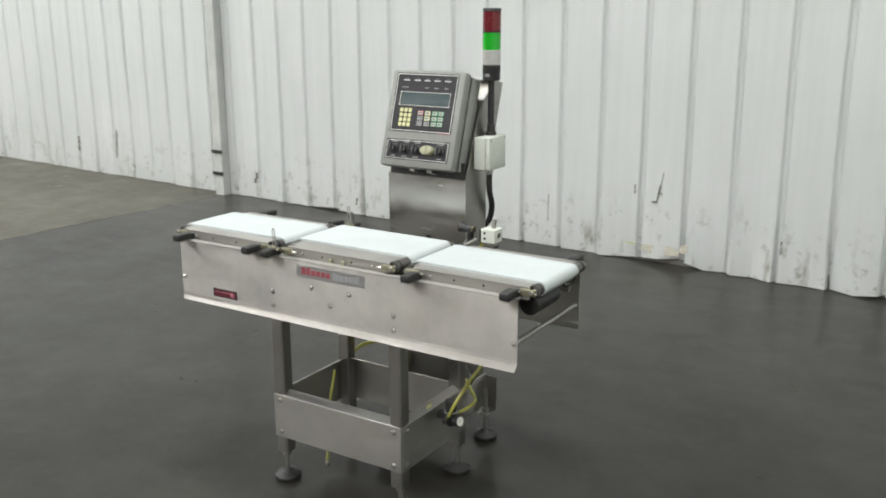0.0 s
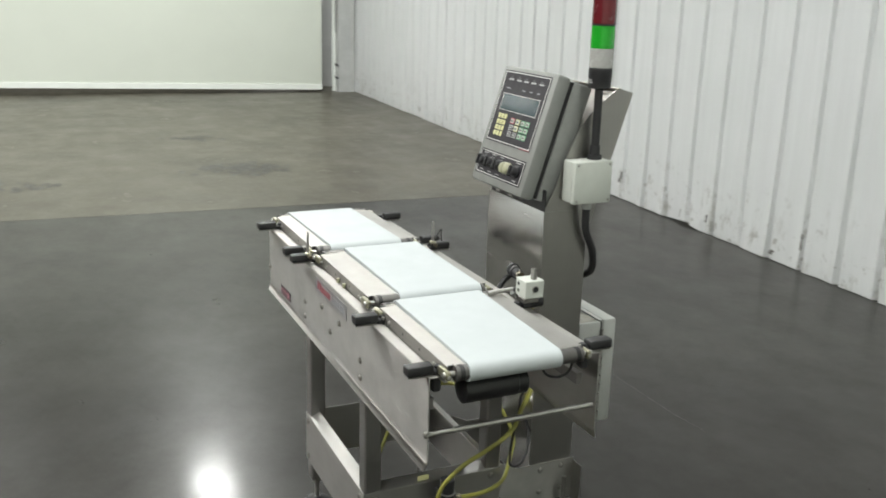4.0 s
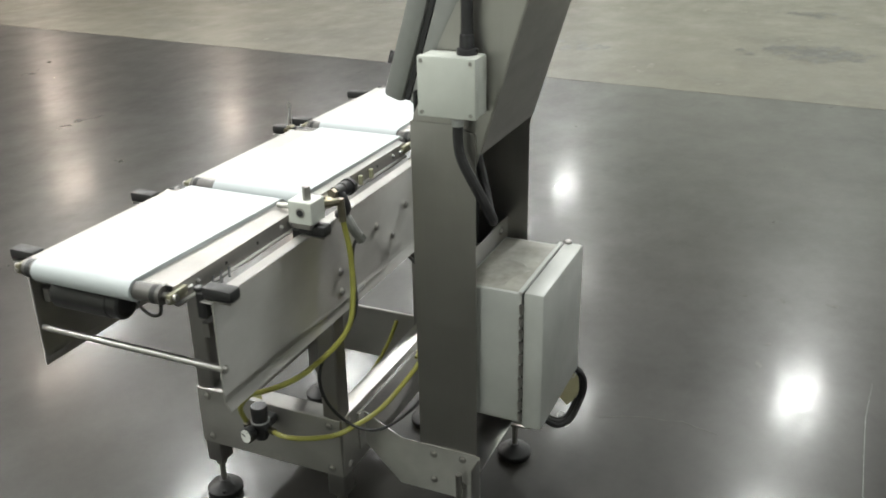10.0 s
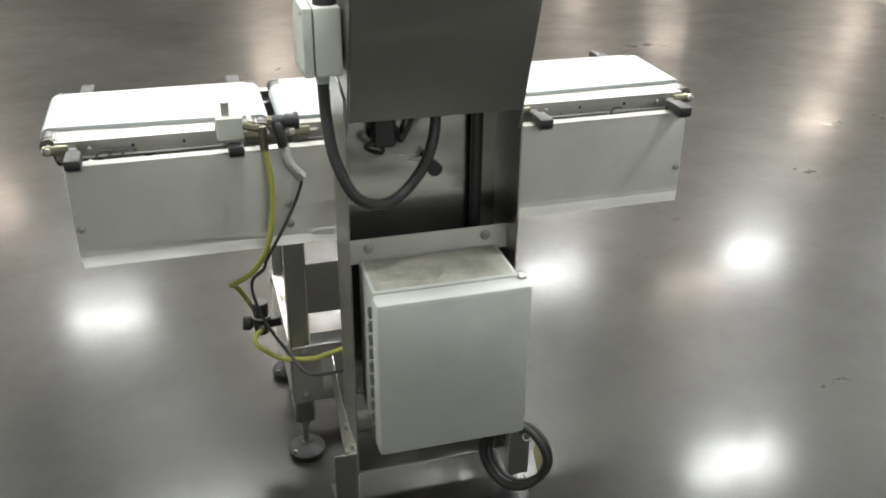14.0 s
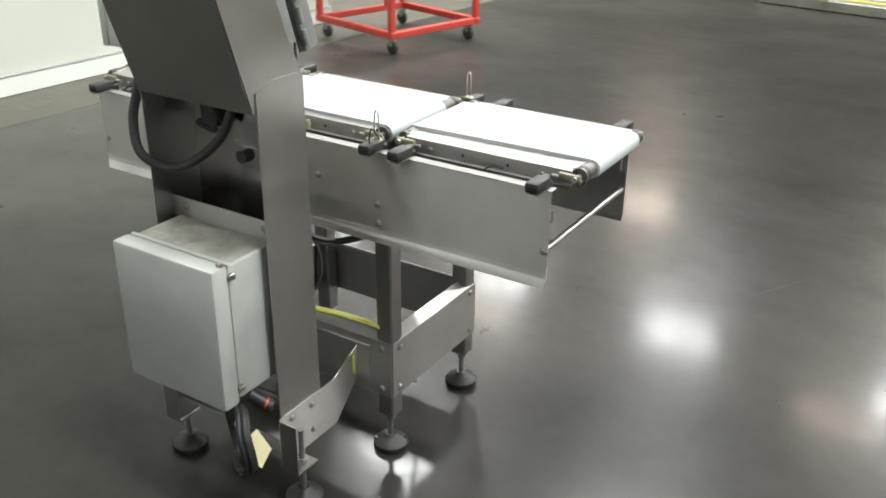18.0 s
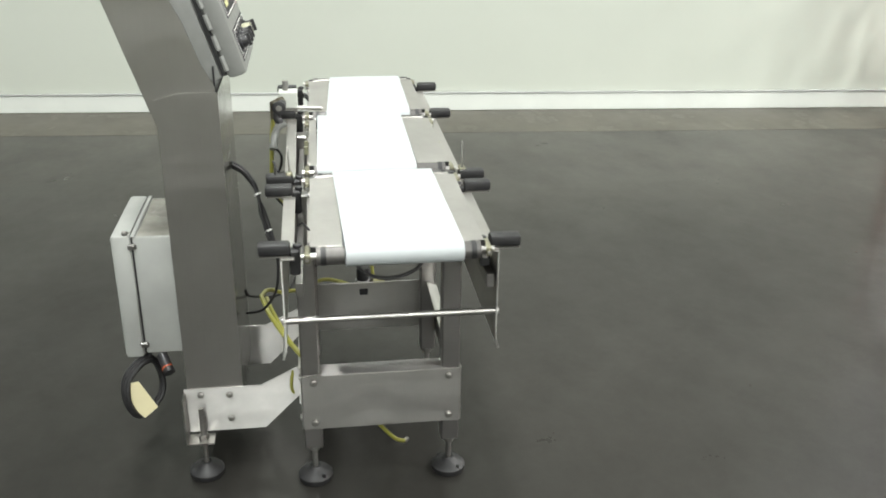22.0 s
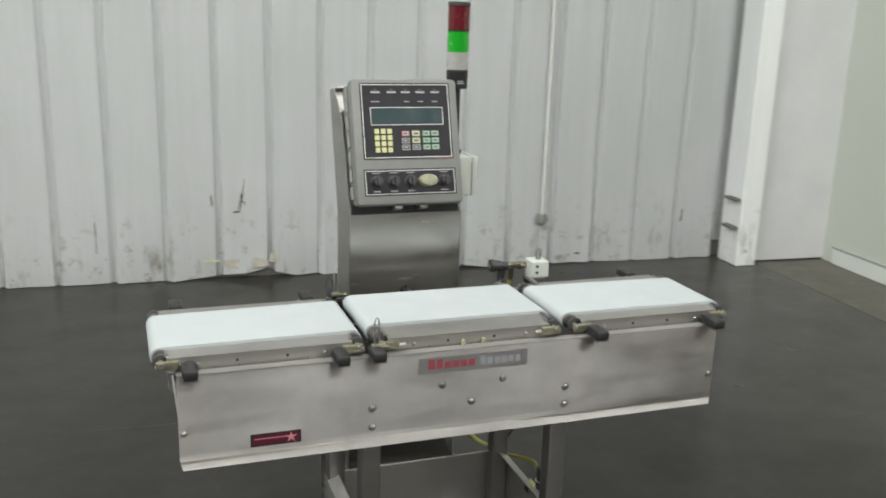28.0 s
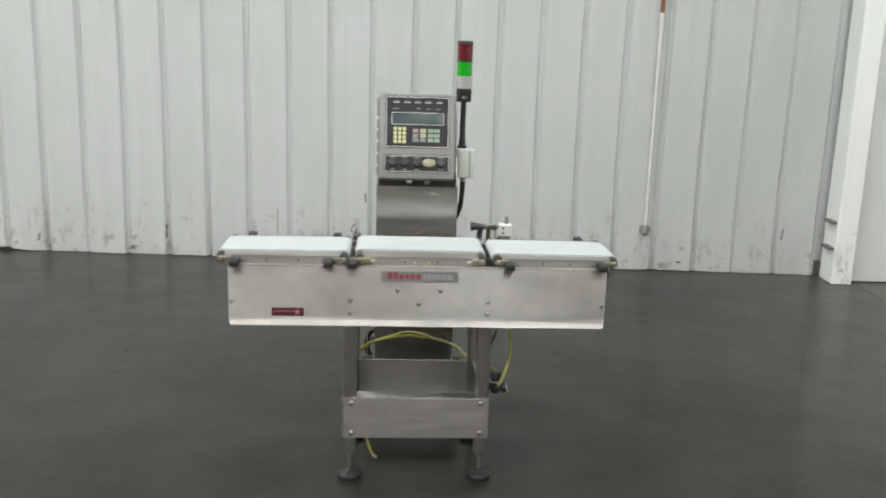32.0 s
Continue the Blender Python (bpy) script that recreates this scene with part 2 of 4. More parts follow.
LENS_G = plain("green_lens", (0.008, 0.34, 0.016), 0.22, 0, 0.12, 30, 0.3)
LENS_C = plain("clear_lens", (0.38, 0.38, 0.365), 0.25, 0, 0.12, 30, 0.3)
HOSE_Y = plain("yellow_air_hose", (0.27, 0.265, 0.055), 0.35, 0, 0.12, 40)
RED_PAINT = plain("red_cart_paint", (0.44, 0.04, 0.027), 0.42, 0, 0.25, 14)
MAROON = plain("maroon_sticker", (0.075, 0.008, 0.018), 0.35, 0, 0.2, 30)
STAR_PINK = plain("pink_print", (0.5, 0.2, 0.24), 0.4, 0, 0.05)
PINK = plain("red_print", (0.23, 0.05, 0.065), 0.4, 0, 0.05)
GREY_PRINT = plain("grey_print", (0.24, 0.245, 0.26), 0.4, 0, 0.05)
LABEL_GREY = plain("silver_label", (0.42, 0.42, 0.43), 0.42, 0.85, 0.08)
PAPER_WHITE = plain("white_paper", (0.6, 0.6, 0.57), 0.6, 0, 0.1)
PAPER = plain("manila_tag", (0.72, 0.66, 0.42), 0.7, 0, 0.1)
ORANGE = plain("orange_plug", (0.5, 0.09, 0.03), 0.4, 0, 0.1)
STAIN = plain("brown_stain", (0.31, 0.3, 0.265), 0.6, 0, 0.4, 30)
GRIME = plain("cabinet_top_grime", (0.34, 0.33, 0.29), 0.6, 0, 0.45, 16, 0, 0.1)
YELLOW = plain("yellow_beam_paint", (0.3, 0.28, 0.05), 0.45, 0, 0.3, 9)
BEAM_GREY = plain("galvanised_beam", (0.2, 0.2, 0.17), 0.45, 0.4, 0.3, 9)
WOOD = plain("pallet_wood", (0.42, 0.3, 0.17), 0.7, 0, 0.35, 9, 0, 0.3)
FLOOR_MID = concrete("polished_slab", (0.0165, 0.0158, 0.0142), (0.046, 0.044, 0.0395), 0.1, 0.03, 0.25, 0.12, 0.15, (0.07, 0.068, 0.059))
FLOOR_STRIP = concrete("pale_strip_slab", (0.082, 0.077, 0.062), (0.118, 0.111, 0.09), 0.2, 0.06, 0.4, 0.15, 0.12)
FLOOR_OLD = concrete("old_tan_slab", (0.06, 0.0555, 0.042), (0.102, 0.095, 0.073), 0.17, 0.06, 0.6, 0.14, 0.16)
OIL = plain("dried_oil", (0.024, 0.022, 0.017), 0.45, 0, 0.3, 12)
PALE_MARK = plain("pale_scratch", (0.075, 0.075, 0.07), 0.5, 0, 0.3, 40)
CHIP = plain("bare_chip", (0.03, 0.027, 0.022), 0.7, 0, 0.3, 40)
SHEET = wall_paint("white_corrugated_sheet", (0.835, 0.845, 0.85))
LILAC = plain("lilac_grey_panel", (0.67, 0.67, 0.68), 0.5, 0, 0.12, 3)
COLUMN = plain("grey_column_paint", (0.42, 0.43, 0.42), 0.5, 0, 0.2, 5)
SMOOTH = plain("white_wall_panel", (0.53, 0.56, 0.5), 0.5, 0, 0.05, 1.2)
TRIM = plain("white_trim", (0.7, 0.73, 0.69), 0.5, 0, 0.08, 5)
CEIL = plain("hall_roof", (0.2, 0.2, 0.19), 0.7, 0, 0.1, 2)
FAR = plain("far_hall_wall", (0.4, 0.38, 0.34), 0.7, 0, 0.2, 1)
PIPE = plain("white_pipe", (0.62, 0.63, 0.61), 0.45, 0, 0.15, 9)
SCUFF = plain("scraped_dark", (0.17, 0.16, 0.15), 0.7, 0, 0.4, 60)
TAN_RUB = plain("worn_tan_paint", (0.5, 0.47, 0.4), 0.7, 0, 0.35, 24)
LIME_RUB = plain("yellow_smear", (0.6, 0.62, 0.36), 0.6, 0, 0.3, 40)
RUST = plain("rust_stain", (0.22, 0.08, 0.04), 0.7, 0, 0.3, 20)


# ---- builders ----
def part(name, bm, mat, parent=None, label="", smooth=35):
    """Links a bmesh as one mesh object; with a parent it is that thing's part."""
    me = bpy.data.meshes.new(name)
    bmesh.ops.recalc_face_normals(bm, faces=bm.faces)
    bm.to_mesh(me)
    bm.free()
    me.materials.append(mat)
    if smooth:
        me.shade_smooth()
        me.set_sharp_from_angle(angle=radians(smooth))
    ob = new(name, me)
    if parent is not None:
        ob.parent = parent
    if label:
        ob["label"] = label
    return ob


def thing(name, label, category, place=(0, 0, 0), group="", turn=None):
    ob = new(name)
    ob.empty_display_size = 0.1
    ob.matrix_world = (turn or Matrix()) @ Matrix.Translation(place)
    return tagged(ob, label, category, group)


def box(bm, x0, x1, y0, y1, z0, z1, bev=0.0, seg=1):
    """A block, its edges rounded by bev."""
    m = Matrix.LocRotScale(((x0 + x1) / 2, (y0 + y1) / 2, (z0 + z1) / 2), None, (abs(x1 - x0), abs(y1 - y0), abs(z1 - z0)))
    r = bmesh.ops.create_cube(bm, size=1, matrix=m)
    if bev:
        edges = {e for v in r["verts"] for e in v.link_edges}
        bmesh.ops.bevel(bm, geom=list(edges), offset=bev, segments=seg, affect="EDGES", profile=0.5)
    return bm


def blk(*a, bev=0.0, seg=1):
    return box(bmesh.new(), *a, bev=bev, seg=seg)


def rod(bm, a, b, r, seg=12, r2=None):
    a, b = Vector(a), Vector(b)
    d = b - a
    m = Matrix.Translation((a + b) / 2) @ d.to_track_quat("Z", "Y").to_matrix().to_4x4()
    bmesh.ops.create_cone(bm, cap_ends=True, segments=seg, radius1=r, radius2=r if r2 is None else r2, depth=d.length, matrix=m)
    return bm


def cyl(a, b, r, seg=12, r2=None):
    return rod(bmesh.new(), a, b, r, seg, r2)


def turned(base, axis, profile, seg=20):
    """A lathed body: profile rows of (distance along axis, radius)."""
    bm = bmesh.new()
    q = Vector(axis).to_track_quat("Z", "Y")
    rings = []
    for h, r in profile:
        rings.append([bm.verts.new(Vector(base) + q @ Vector((r * math.cos(2 * math.pi * i / seg), r * math.sin(2 * math.pi * i / seg), h))) for i in range(seg)])
    for a, b in zip(rings, rings[1:]):
        for i in range(seg):
            bm.faces.new((a[i], a[(i + 1) % seg], b[(i + 1) % seg], b[i]))
    bm.faces.new(rings[0][::-1])
    bm.faces.new(rings[-1])
    return bm


def prism(poly, axis, lo, hi, bev=0.0):
    """A flat outline, drawn in the two other axes, given thickness along axis."""
    bm = bmesh.new()

    def at(p, h):
        return {"x": (h, p[0], p[1]), "y": (p[0], h, p[1]), "z": (p[0], p[1], h)}[axis]

    low, high = [bm.verts.new(at(p, lo)) for p in poly], [bm.verts.new(at(p, hi)) for p in poly]
    bm.faces.new(low[::-1])
    bm.faces.new(high)
    n = len(poly)
    for i in range(n):
        bm.faces.new((low[i], low[(i + 1) % n], high[(i + 1) % n], high[i]))
    if bev:
        bmesh.ops.bevel(bm, geom=bm.edges[:], offset=bev, segments=1, affect="EDGES")
    return bm


def folded(line, thick, axis, lo, hi):
    """Bent sheet: an open line in the two other axes, thickened, run along axis."""
    pts = [Vector(p) for p in line]
    left, right = [], []
    for i, p in enumerate(pts):
        d0 = (p - pts[i - 1]).normalized() if i else (pts[1] - p).normalized()
        d1 = (pts[i + 1] - p).normalized() if i < len(pts) - 1 else d0
        d = (d0 + d1).normalized()
        n = Vector((-d.y, d.x)) * (thick / 2 / max(0.3, d.dot(d1)))
        left.append(p + n)
        right.append(p - n)
    bm = bmesh.new()

    def at(p, h):
        return {"x": (h, p[0], p[1]), "y": (p[0], h, p[1]), "z": (p[0], p[1], h)}[axis]

    rows = [[bm.verts.new(at(p, h)) for p in side] for side in (left, right) for h in (lo, hi)]
    a, b, c, d = rows
    for i in range(len(pts) - 1):
        bm.faces.new((a[i], a[i + 1], b[i + 1], b[i]))
        bm.faces.new((c[i], d[i], d[i + 1], c[i + 1]))
        bm.faces.new((a[i], c[i], c[i + 1], a[i + 1]))
        bm.faces.new((b[i], b[i + 1], d[i + 1], d[i]))
    bm.faces.new((a[0], b[0], d[0], c[0]))
    bm.faces.new((a[-1], c[-1], d[-1], b[-1]))
    return bm


def hose(points, r, seg=8, steps=8, closed=False):
    """A round tube along a smooth curve through the points."""
    pts = [Vector(p) for p in points]
    path = []
    n = len(pts)
    for i in range(n if closed else n - 1):
        if closed:
            p0, p1, p2, p3 = pts[i - 1], pts[i], pts[(i + 1) % n], pts[(i + 2) % n]
        else:
            p0, p1, p2, p3 = pts[max(i - 1, 0)], pts[i], pts[i + 1], pts[min(i + 2, n - 1)]
        for k in range(steps):
            u = k / steps
            path.append(0.5 * (2 * p1 + (p2 - p0) * u + (2 * p0 - 5 * p1 + 4 * p2 - p3) * u * u + (3 * p1 - p0 - 3 * p2 + p3) * u**3))
    if not closed:
        path.append(pts[-1])
    bm = bmesh.new()
    rings, up = [], Vector((0.31, 0.2, 0.93))
    for i, p in enumerate(path):
        if closed:
            d = path[(i + 1) % len(path)] - path[i - 1]
        else:
            d = path[min(i + 1, len(path) - 1)] - path[max(i - 1, 0)]
        d = d.normalized() if d.length > 1e-9 else Vector((0, 0, 1))
        side = d.cross(up)
        if side.length < 0.05:
            side = d.cross(Vector((1, 0, 0)))
        side.normalize()
        up = side.cross(d)
        rings.append([bm.verts.new(p + r * (math.cos(2 * math.pi * k / seg) * side + math.sin(2 * math.pi * k / seg) * up)) for k in range(seg)])
    for a, b in (zip(rings, rings[1:] + rings[:1]) if closed else zip(rings, rings[1:])):
        for k in range(seg):
            bm.faces.new((a[k], a[(k + 1) % seg], b[(k + 1) % seg], b[k]))
    if not closed:
        bm.faces.new(rings[0][::-1])
        bm.faces.new(rings[-1])
    return bm


def bolt(parent, p, axis, r=0.008, h=0.006, name="bolt"):
    """Domed hexagon bolt on a washer."""
    a = Vector(axis).normalized()
    bm = turned(p, a, [(0, r * 1.35), (0.0015, r * 1.35), (0.0016, r), (h * 0.7, r), (h, r * 0.6)], 8)
    return part(name, bm, ZINC, parent, smooth=0)


# ---- hall ----
def structure(name, bm, mat, label, category="", smooth=0, turn=HALL):
    ob = part(name, bm, mat, None, "", smooth)
    ob.matrix_world = turn
    return tagged(ob, label, category or name.split("_")[0], kind="structure")


ROOF = 7.2
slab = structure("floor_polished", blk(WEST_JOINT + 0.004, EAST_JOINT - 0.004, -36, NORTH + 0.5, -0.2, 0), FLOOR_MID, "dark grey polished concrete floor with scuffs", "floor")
old_slab = structure("floor_old_west", blk(-32, WEST_JOINT - 0.004, -36, NORTH + 0.5, -0.2, 0), FLOOR_OLD, "worn tan concrete floor slab with dark stains", "floor")
structure("floor_old_east", blk(EAST_JOINT + 0.004, 26, -36, NORTH + 0.5, -0.2, 0), FLOOR_STRIP, "tan concrete floor strip along white wall", "floor")
structure("floor_joint_bed", blk(-5, 4, -36, NORTH + 0.5, -0.3, -0.012), RUBBER, "dark joints between the concrete slabs", "floor")
structure("ceiling", blk(-32, 26, -36, NORTH + 0.6, ROOF, ROOF + 0.2), CEIL, "dim warehouse roof above the lamps", "ceiling")
structure("wall_south", blk(-32, 26, -36.2, -36, -0.2, ROOF), FAR, "far plain warehouse wall", "wall")
structure("wall_far_east", blk(26, 26.2, -36, NORTH + 0.5, -0.2, ROOF), FAR, "far plain warehouse wall", "wall")
structure("wall_far_west", blk(-32.2, -32, -36, NORTH + 0.5, -0.2, ROOF), FAR, "far plain warehouse wall", "wall")

# scratches and chips in the slab
def scratch(points, w, mat, label):
    """A thin crooked mark lying on the slab."""
    pts = [Vector((x, y)) for x, y in points]
    left, right = [], []
    for i, p in enumerate(pts):
        d = (pts[min(i + 1, len(pts) - 1)] - pts[max(i - 1, 0)]).normalized()
        n = Vector((-d.y, d.x)) * w * (0.5 if 0 < i < len(pts) - 1 else 0.15)
        left.append(tuple(p + n))
        right.append(tuple(p - n))
    part("scratch", prism(left + right[::-1], "z", 0.0, 0.0006), mat, slab, label, 0)


for line in (((-0.768, -1.301), (-0.837, -1.448), (-0.893, -1.579)), ((-1.095, 1.413), (-0.874, 1.411), (-0.655, 1.425), (-0.465, 1.439), (-0.297, 1.469))):
    scratch(line, 0.0022, PALE_MARK, "pale scratch in the sealer")
crng = random.Random(11)
for x, y in ((-1.634, 1.23), (-1.582, 0.898), (-1.594, 1.048), (-1.224, 1.057), (-1.061, 1.053)):
    a = crng.uniform(0, 3.1)
    u = Vector((math.cos(a), math.sin(a))) * crng.uniform(0.012, 0.03)
    scratch(((x - u.x, y - u.y), (x - 0.2 * u.x + 0.004, y), (x + 0.3 * u.x, y + 0.3 * u.y + 0.004), (x + u.x, y + u.y)), crng.uniform(0.012, 0.022), CHIP, "dark chip in the sealer")

scratch(((-0.515, 0.668), (-0.554, 0.735), (-0.58, 0.803), (-0.588, 0.863), (-0.606, 0.907), (-0.591, 0.963), (-0.583, 1.024)), 0.004, CHIP, "hairline crack in the slab")


def oil_stain(cx, cy, spread, count, seed):
    """A ragged dried stain of many small dabs."""
    r = random.Random(seed)
    bm = bmesh.new()
    for k in range(count):
        x, y = cx + r.gauss(0, spread), cy + r.gauss(0, spread * 1.5)
        size, h, n = r.uniform(0.015, 0.075), 0.0003 + 0.00002 * k, 9
        top = [bm.verts.new((x + 1.5 * size * r.uniform(0.5, 1) * math.cos(2 * math.pi * i / n), y + size * r.uniform(0.5, 1) * math.sin(2 * math.pi * i / n), h)) for i in range(n)]
        bm.faces.new(top)
    ob = part("oil_stain", bm, OIL, old_slab, "dark dried oil stain", 0)
    ob["kind"] = "stuff"


oil_stain(-6.45, 0.5, 0.15, 90, 5)
oil_stain(-8.5, 0.3, 0.1, 26, 6)
oil_stain(-6.0, -1.4, 0.12, 24, 8)

# north wall: steel sheets of three ribs each, lapped edge over edge
PITCH = 0.3203
north = structure("wall_north", blk(-32, 26, NORTH + 0.12, NORTH + 0.3, -0.2, ROOF), SHEET, "white corrugated steel wall, scuffed and bent near the floor", "wall")
rng = random.Random(7)


def gape(x):
    """How far the bent lower edge stands off the floor."""
    return (0.05 * max(0.0, 1 - (-0.17 - x) / 0.48) if x < -0.17 else 0.05 * max(0.0, 1 - (x + 0.17) / 0.16)) + 0.04 * max(0.0, 1 - abs(x + 3.42) / 0.12) + 0.02 * max(0.0, 1 - abs(x - 1.12) / 0.12)


def wall_sheet(x0, ribs=3):
    """One sheet: flats with a narrow folded rib set back at every pitch, kicked about near the floor."""
    bm = bmesh.new()
    rows_z = (0.004, 0.09, 0.22, 0.45, 0.8, 1.4, 2.2, ROOF)
    hit = 2.2 if -1.0 < x0 < 0.2 else 1.0
    kick = [hit * rng.uniform(-0.016, 0.018) for _ in range(ribs * 6 + 1)]
    low = rng.uniform(0.0, 0.004)
    lap = rng.uniform(0.003, 0.007)
    xs = []
    for k in range(ribs):
        b = x0 + k * PITCH
        xs += [(b - 0.008, 0.026), (b + 0.009, 0.026), (b + 0.026, 0.0), (b + 0.16, 0.003), (b + PITCH - 0.026, 0.0), (b + PITCH - 0.012, 0.024)]
    xs.append((x0 + ribs * PITCH + 0.004, 0.026))
    grid = []
    for z in rows_z:
        f = max(0.0, 1 - z / 0.6) ** 2
        row = []
        for i, (x, d) in enumerate(xs):
            wave = 0.004 * math.sin(2.1 * z + x * 3)
            row.append(bm.verts.new((x + 0.003 * math.sin(z * 3 + x), NORTH + d + wave + f * kick[i % len(kick)] - lap, z + (low if z < 0.1 else 0) + (gape(x) if z < 0.05 else 0))))
        grid.append(row)
    for a, b in zip(grid, grid[1:]):
        for i in range(len(xs) - 1):
            bm.faces.new((a[i], a[i + 1], b[i + 1], b[i]))
    bmesh.ops.solidify(bm, geom=bm.faces[:], thickness=0.0025)
    return part("wall_sheet", bm, SHEET, north, "", 20)


RIB0 = -0.787 - 14 * 3 * PITCH
for k in range(18):
    wall_sheet(RIB0 + k * 3 * PITCH)
# sill strip behind the sheets, where the bent edges gape
structure("sill_north", blk(-15, 3.3, NORTH + 0.05, NORTH + 0.11, 0.0, 0.1), SCUFF, "dark sill angle behind the wall sheets", "trim")


def scuff(x, z, w, h, lean, seed):
    """A ragged dark scrape on the wall paint."""
    r = random.Random(seed)
    n = 9
    left = [(x + lean * (i / n - 0.5) - w * r.uniform(0.2, 0.6), z + h * (i / n - 0.5)) for i in range(n + 1)]
    right = [(x + lean * (i / n - 0.5) + w * r.uniform(0.1, 0.6), z + h * (i / n - 0.5)) for i in range(n, -1, -1)]
    part("scrape", prism(left + right, "y", NORTH - 0.0125, NORTH - 0.0115), SCUFF, north, "dark scrape in the paint")


for a in ((-0.312, 0.6, 0.006, 0.1, 0.015, 1), (-0.325, 0.53, 0.022, 0.06, 0.008, 21), (-0.338, 0.475, 0.014, 0.07, 0.012, 22), (-0.31, 0.5, 0.007, 0.03, 0.0, 23), (-0.36, 0.44, 0.04, 0.012, 0.0, 2), (-2.082, 0.2, 0.022, 0.11, 0.004, 3), (-0.51, 0.515, 0.012, 0.07, 0.0, 4), (1.987, 0.076, 0.05, 0.012, -0.004, 5), (-3.1, 0.12, 0.02, 0.06, 0.01, 6), (2.78, 0.33, 0.012, 0.1, 0.01, 7), (-2.35, 0.06, 0.06, 0.03, 0.02, 8), (-1.2, 0.3, 0.006, 0.2, 0.0, 9), (-6.5, 0.35, 0.03, 0.3, 0.03, 10), (-7.2, 0.3, 0.04, 0.16, 0.02, 11), (0.52, 0.24, 0.01, 0.09, 0.0, 12), (-4.35, 0.2, 0.05, 0.1, 0.03, 13)):
    scuff(*a)


def rub(x, z, w, h, mat, seed, label):
    """A ragged patch where the paint is rubbed through."""
    r = random.Random(seed)
    n = 16
    edge = [(x + w * r.uniform(0.62, 1.0) * math.cos(2 * math.pi * k / n), z + h * r.uniform(0.62, 1.0) * math.sin(2 * math.pi * k / n)) for k in range(n)]
    part("rub_mark", prism(edge, "y", NORTH - 0.0122, NORTH - 0.0116), mat, north, label)


rub(-0.3, 0.105, 0.2, 0.04, TAN_RUB, 31, "tan worn patch near the bent edge")
rub(-0.13, 0.13, 0.04, 0.045, TAN_RUB, 32, "tan worn patch near the bent edge")
rub(-0.52, 0.125, 0.06, 0.008, LIME_RUB, 33, "thin yellow paint smear")

# smooth east wall with its base board
structure("wall_east", blk(EAST, EAST + 0.16, -4.1, 3.4, 0.0, ROOF), SMOOTH, "smooth pale white wall panel", "wall")
structure("trim_east", blk(EAST - 0.022, EAST - 0.001, -4.11, 3.2, 0.0, 0.115, bev=0.004), TRIM, "white base board along smooth wall", "trim")
structure("trim_east_cap", blk(EAST - 0.028, EAST - 0.001, -4.11, 3.2, 0.119, 0.13, bev=0.002), COLUMN, "thin grey edge above white base board", "trim")
structure("wall_corner", blk(3.257, 4.3, 3.33, 3.42, 0.012, ROOF), LILAC, "white painted corner panel beside column", "wall")
structure("column_2", blk(3.1, 3.256, 3.24, NORTH - 0.03, 0, ROOF, bev=0.006), SHEET, "white boxed steel column with dents", "column")
for z in (0.468, 0.267):
    structure("column_band", blk(3.05, 3.0995, 3.26, 3.4, z, z + 0.02, bev=0.004), SCUFF, "small rusty bracket on column", "bracket")

# west end
wp = [(-3.75, 0.14), (2.93, 0.04), (2.93, ROOF), (-3.75, ROOF)]
structure("wall_west", prism(wp, "x", -13.4, -13.2), SMOOTH, "white hanging partition raised above floor", "wall")
structure("trim_west", prism([(-3.75, 0.14), (2.93, 0.04), (2.93, 0.13), (-3.75, 0.23)], "x", -13.199, -13.18), TRIM, "white lower band of hanging partition", "trim")
for y in (-3.39, -2.62):
    structure("partition_foot", blk(-13.36, -13.22, y - 0.05, y + 0.05, 0, 0.18, bev=0.01), RUBBER, "black foot below the white partition", "foot")
structure("column_3", blk(-13.35, -13.15, NORTH - 0.3, NORTH - 0.02, 0, ROOF), COLUMN, "grey steel column with dark straps", "column")
structure("wall_west_return", blk(-14.2, -14.05, 2.7, NORTH + 0.1, 0.0, ROOF), LILAC, "lilac grey wall strip beyond the partition", "wall")
switch = thing("switch_box", "small dark switch box on the far column", "switch box", (-13.25, NORTH - 0.33, 1.62), turn=HALL)
part("case", blk(-0.06, 0.06, -0.05, 0.028, 0.0, 0.2, bev=0.01), BOX_DARK, switch)
part("lead_pipe", cyl((0.03, 0.0, -0.62), (0.03, 0.0, 0.0), 0.015, 8), BOX_DARK, switch)
structure("column_3_edge", blk(-13.43, -13.36, NORTH - 0.34, NORTH - 0.02, 0, ROOF), TRIM, "white edge of far column", "column")
for z in (0.22, 0.44):
    structure("column_strap", blk(-13.36, -13.14, NORTH - 0.315, NORTH - 0.302, z, z + 0.035), RUBBER, "dark strap round far column", "bracket")
structure("column_1", blk(-4.84, -4.72, NORTH - 0.1, NORTH - 0.012, 0, ROOF, bev=0.004), COLUMN, "grey painted steel column against wall", "column")
for z in (0.2, 0.41):
    structure("column_strap", blk(-4.85, -4.71, NORTH - 0.113, NORTH - 0.102, z, z + 0.03), RUBBER, "dark strap round wall column", "bracket")

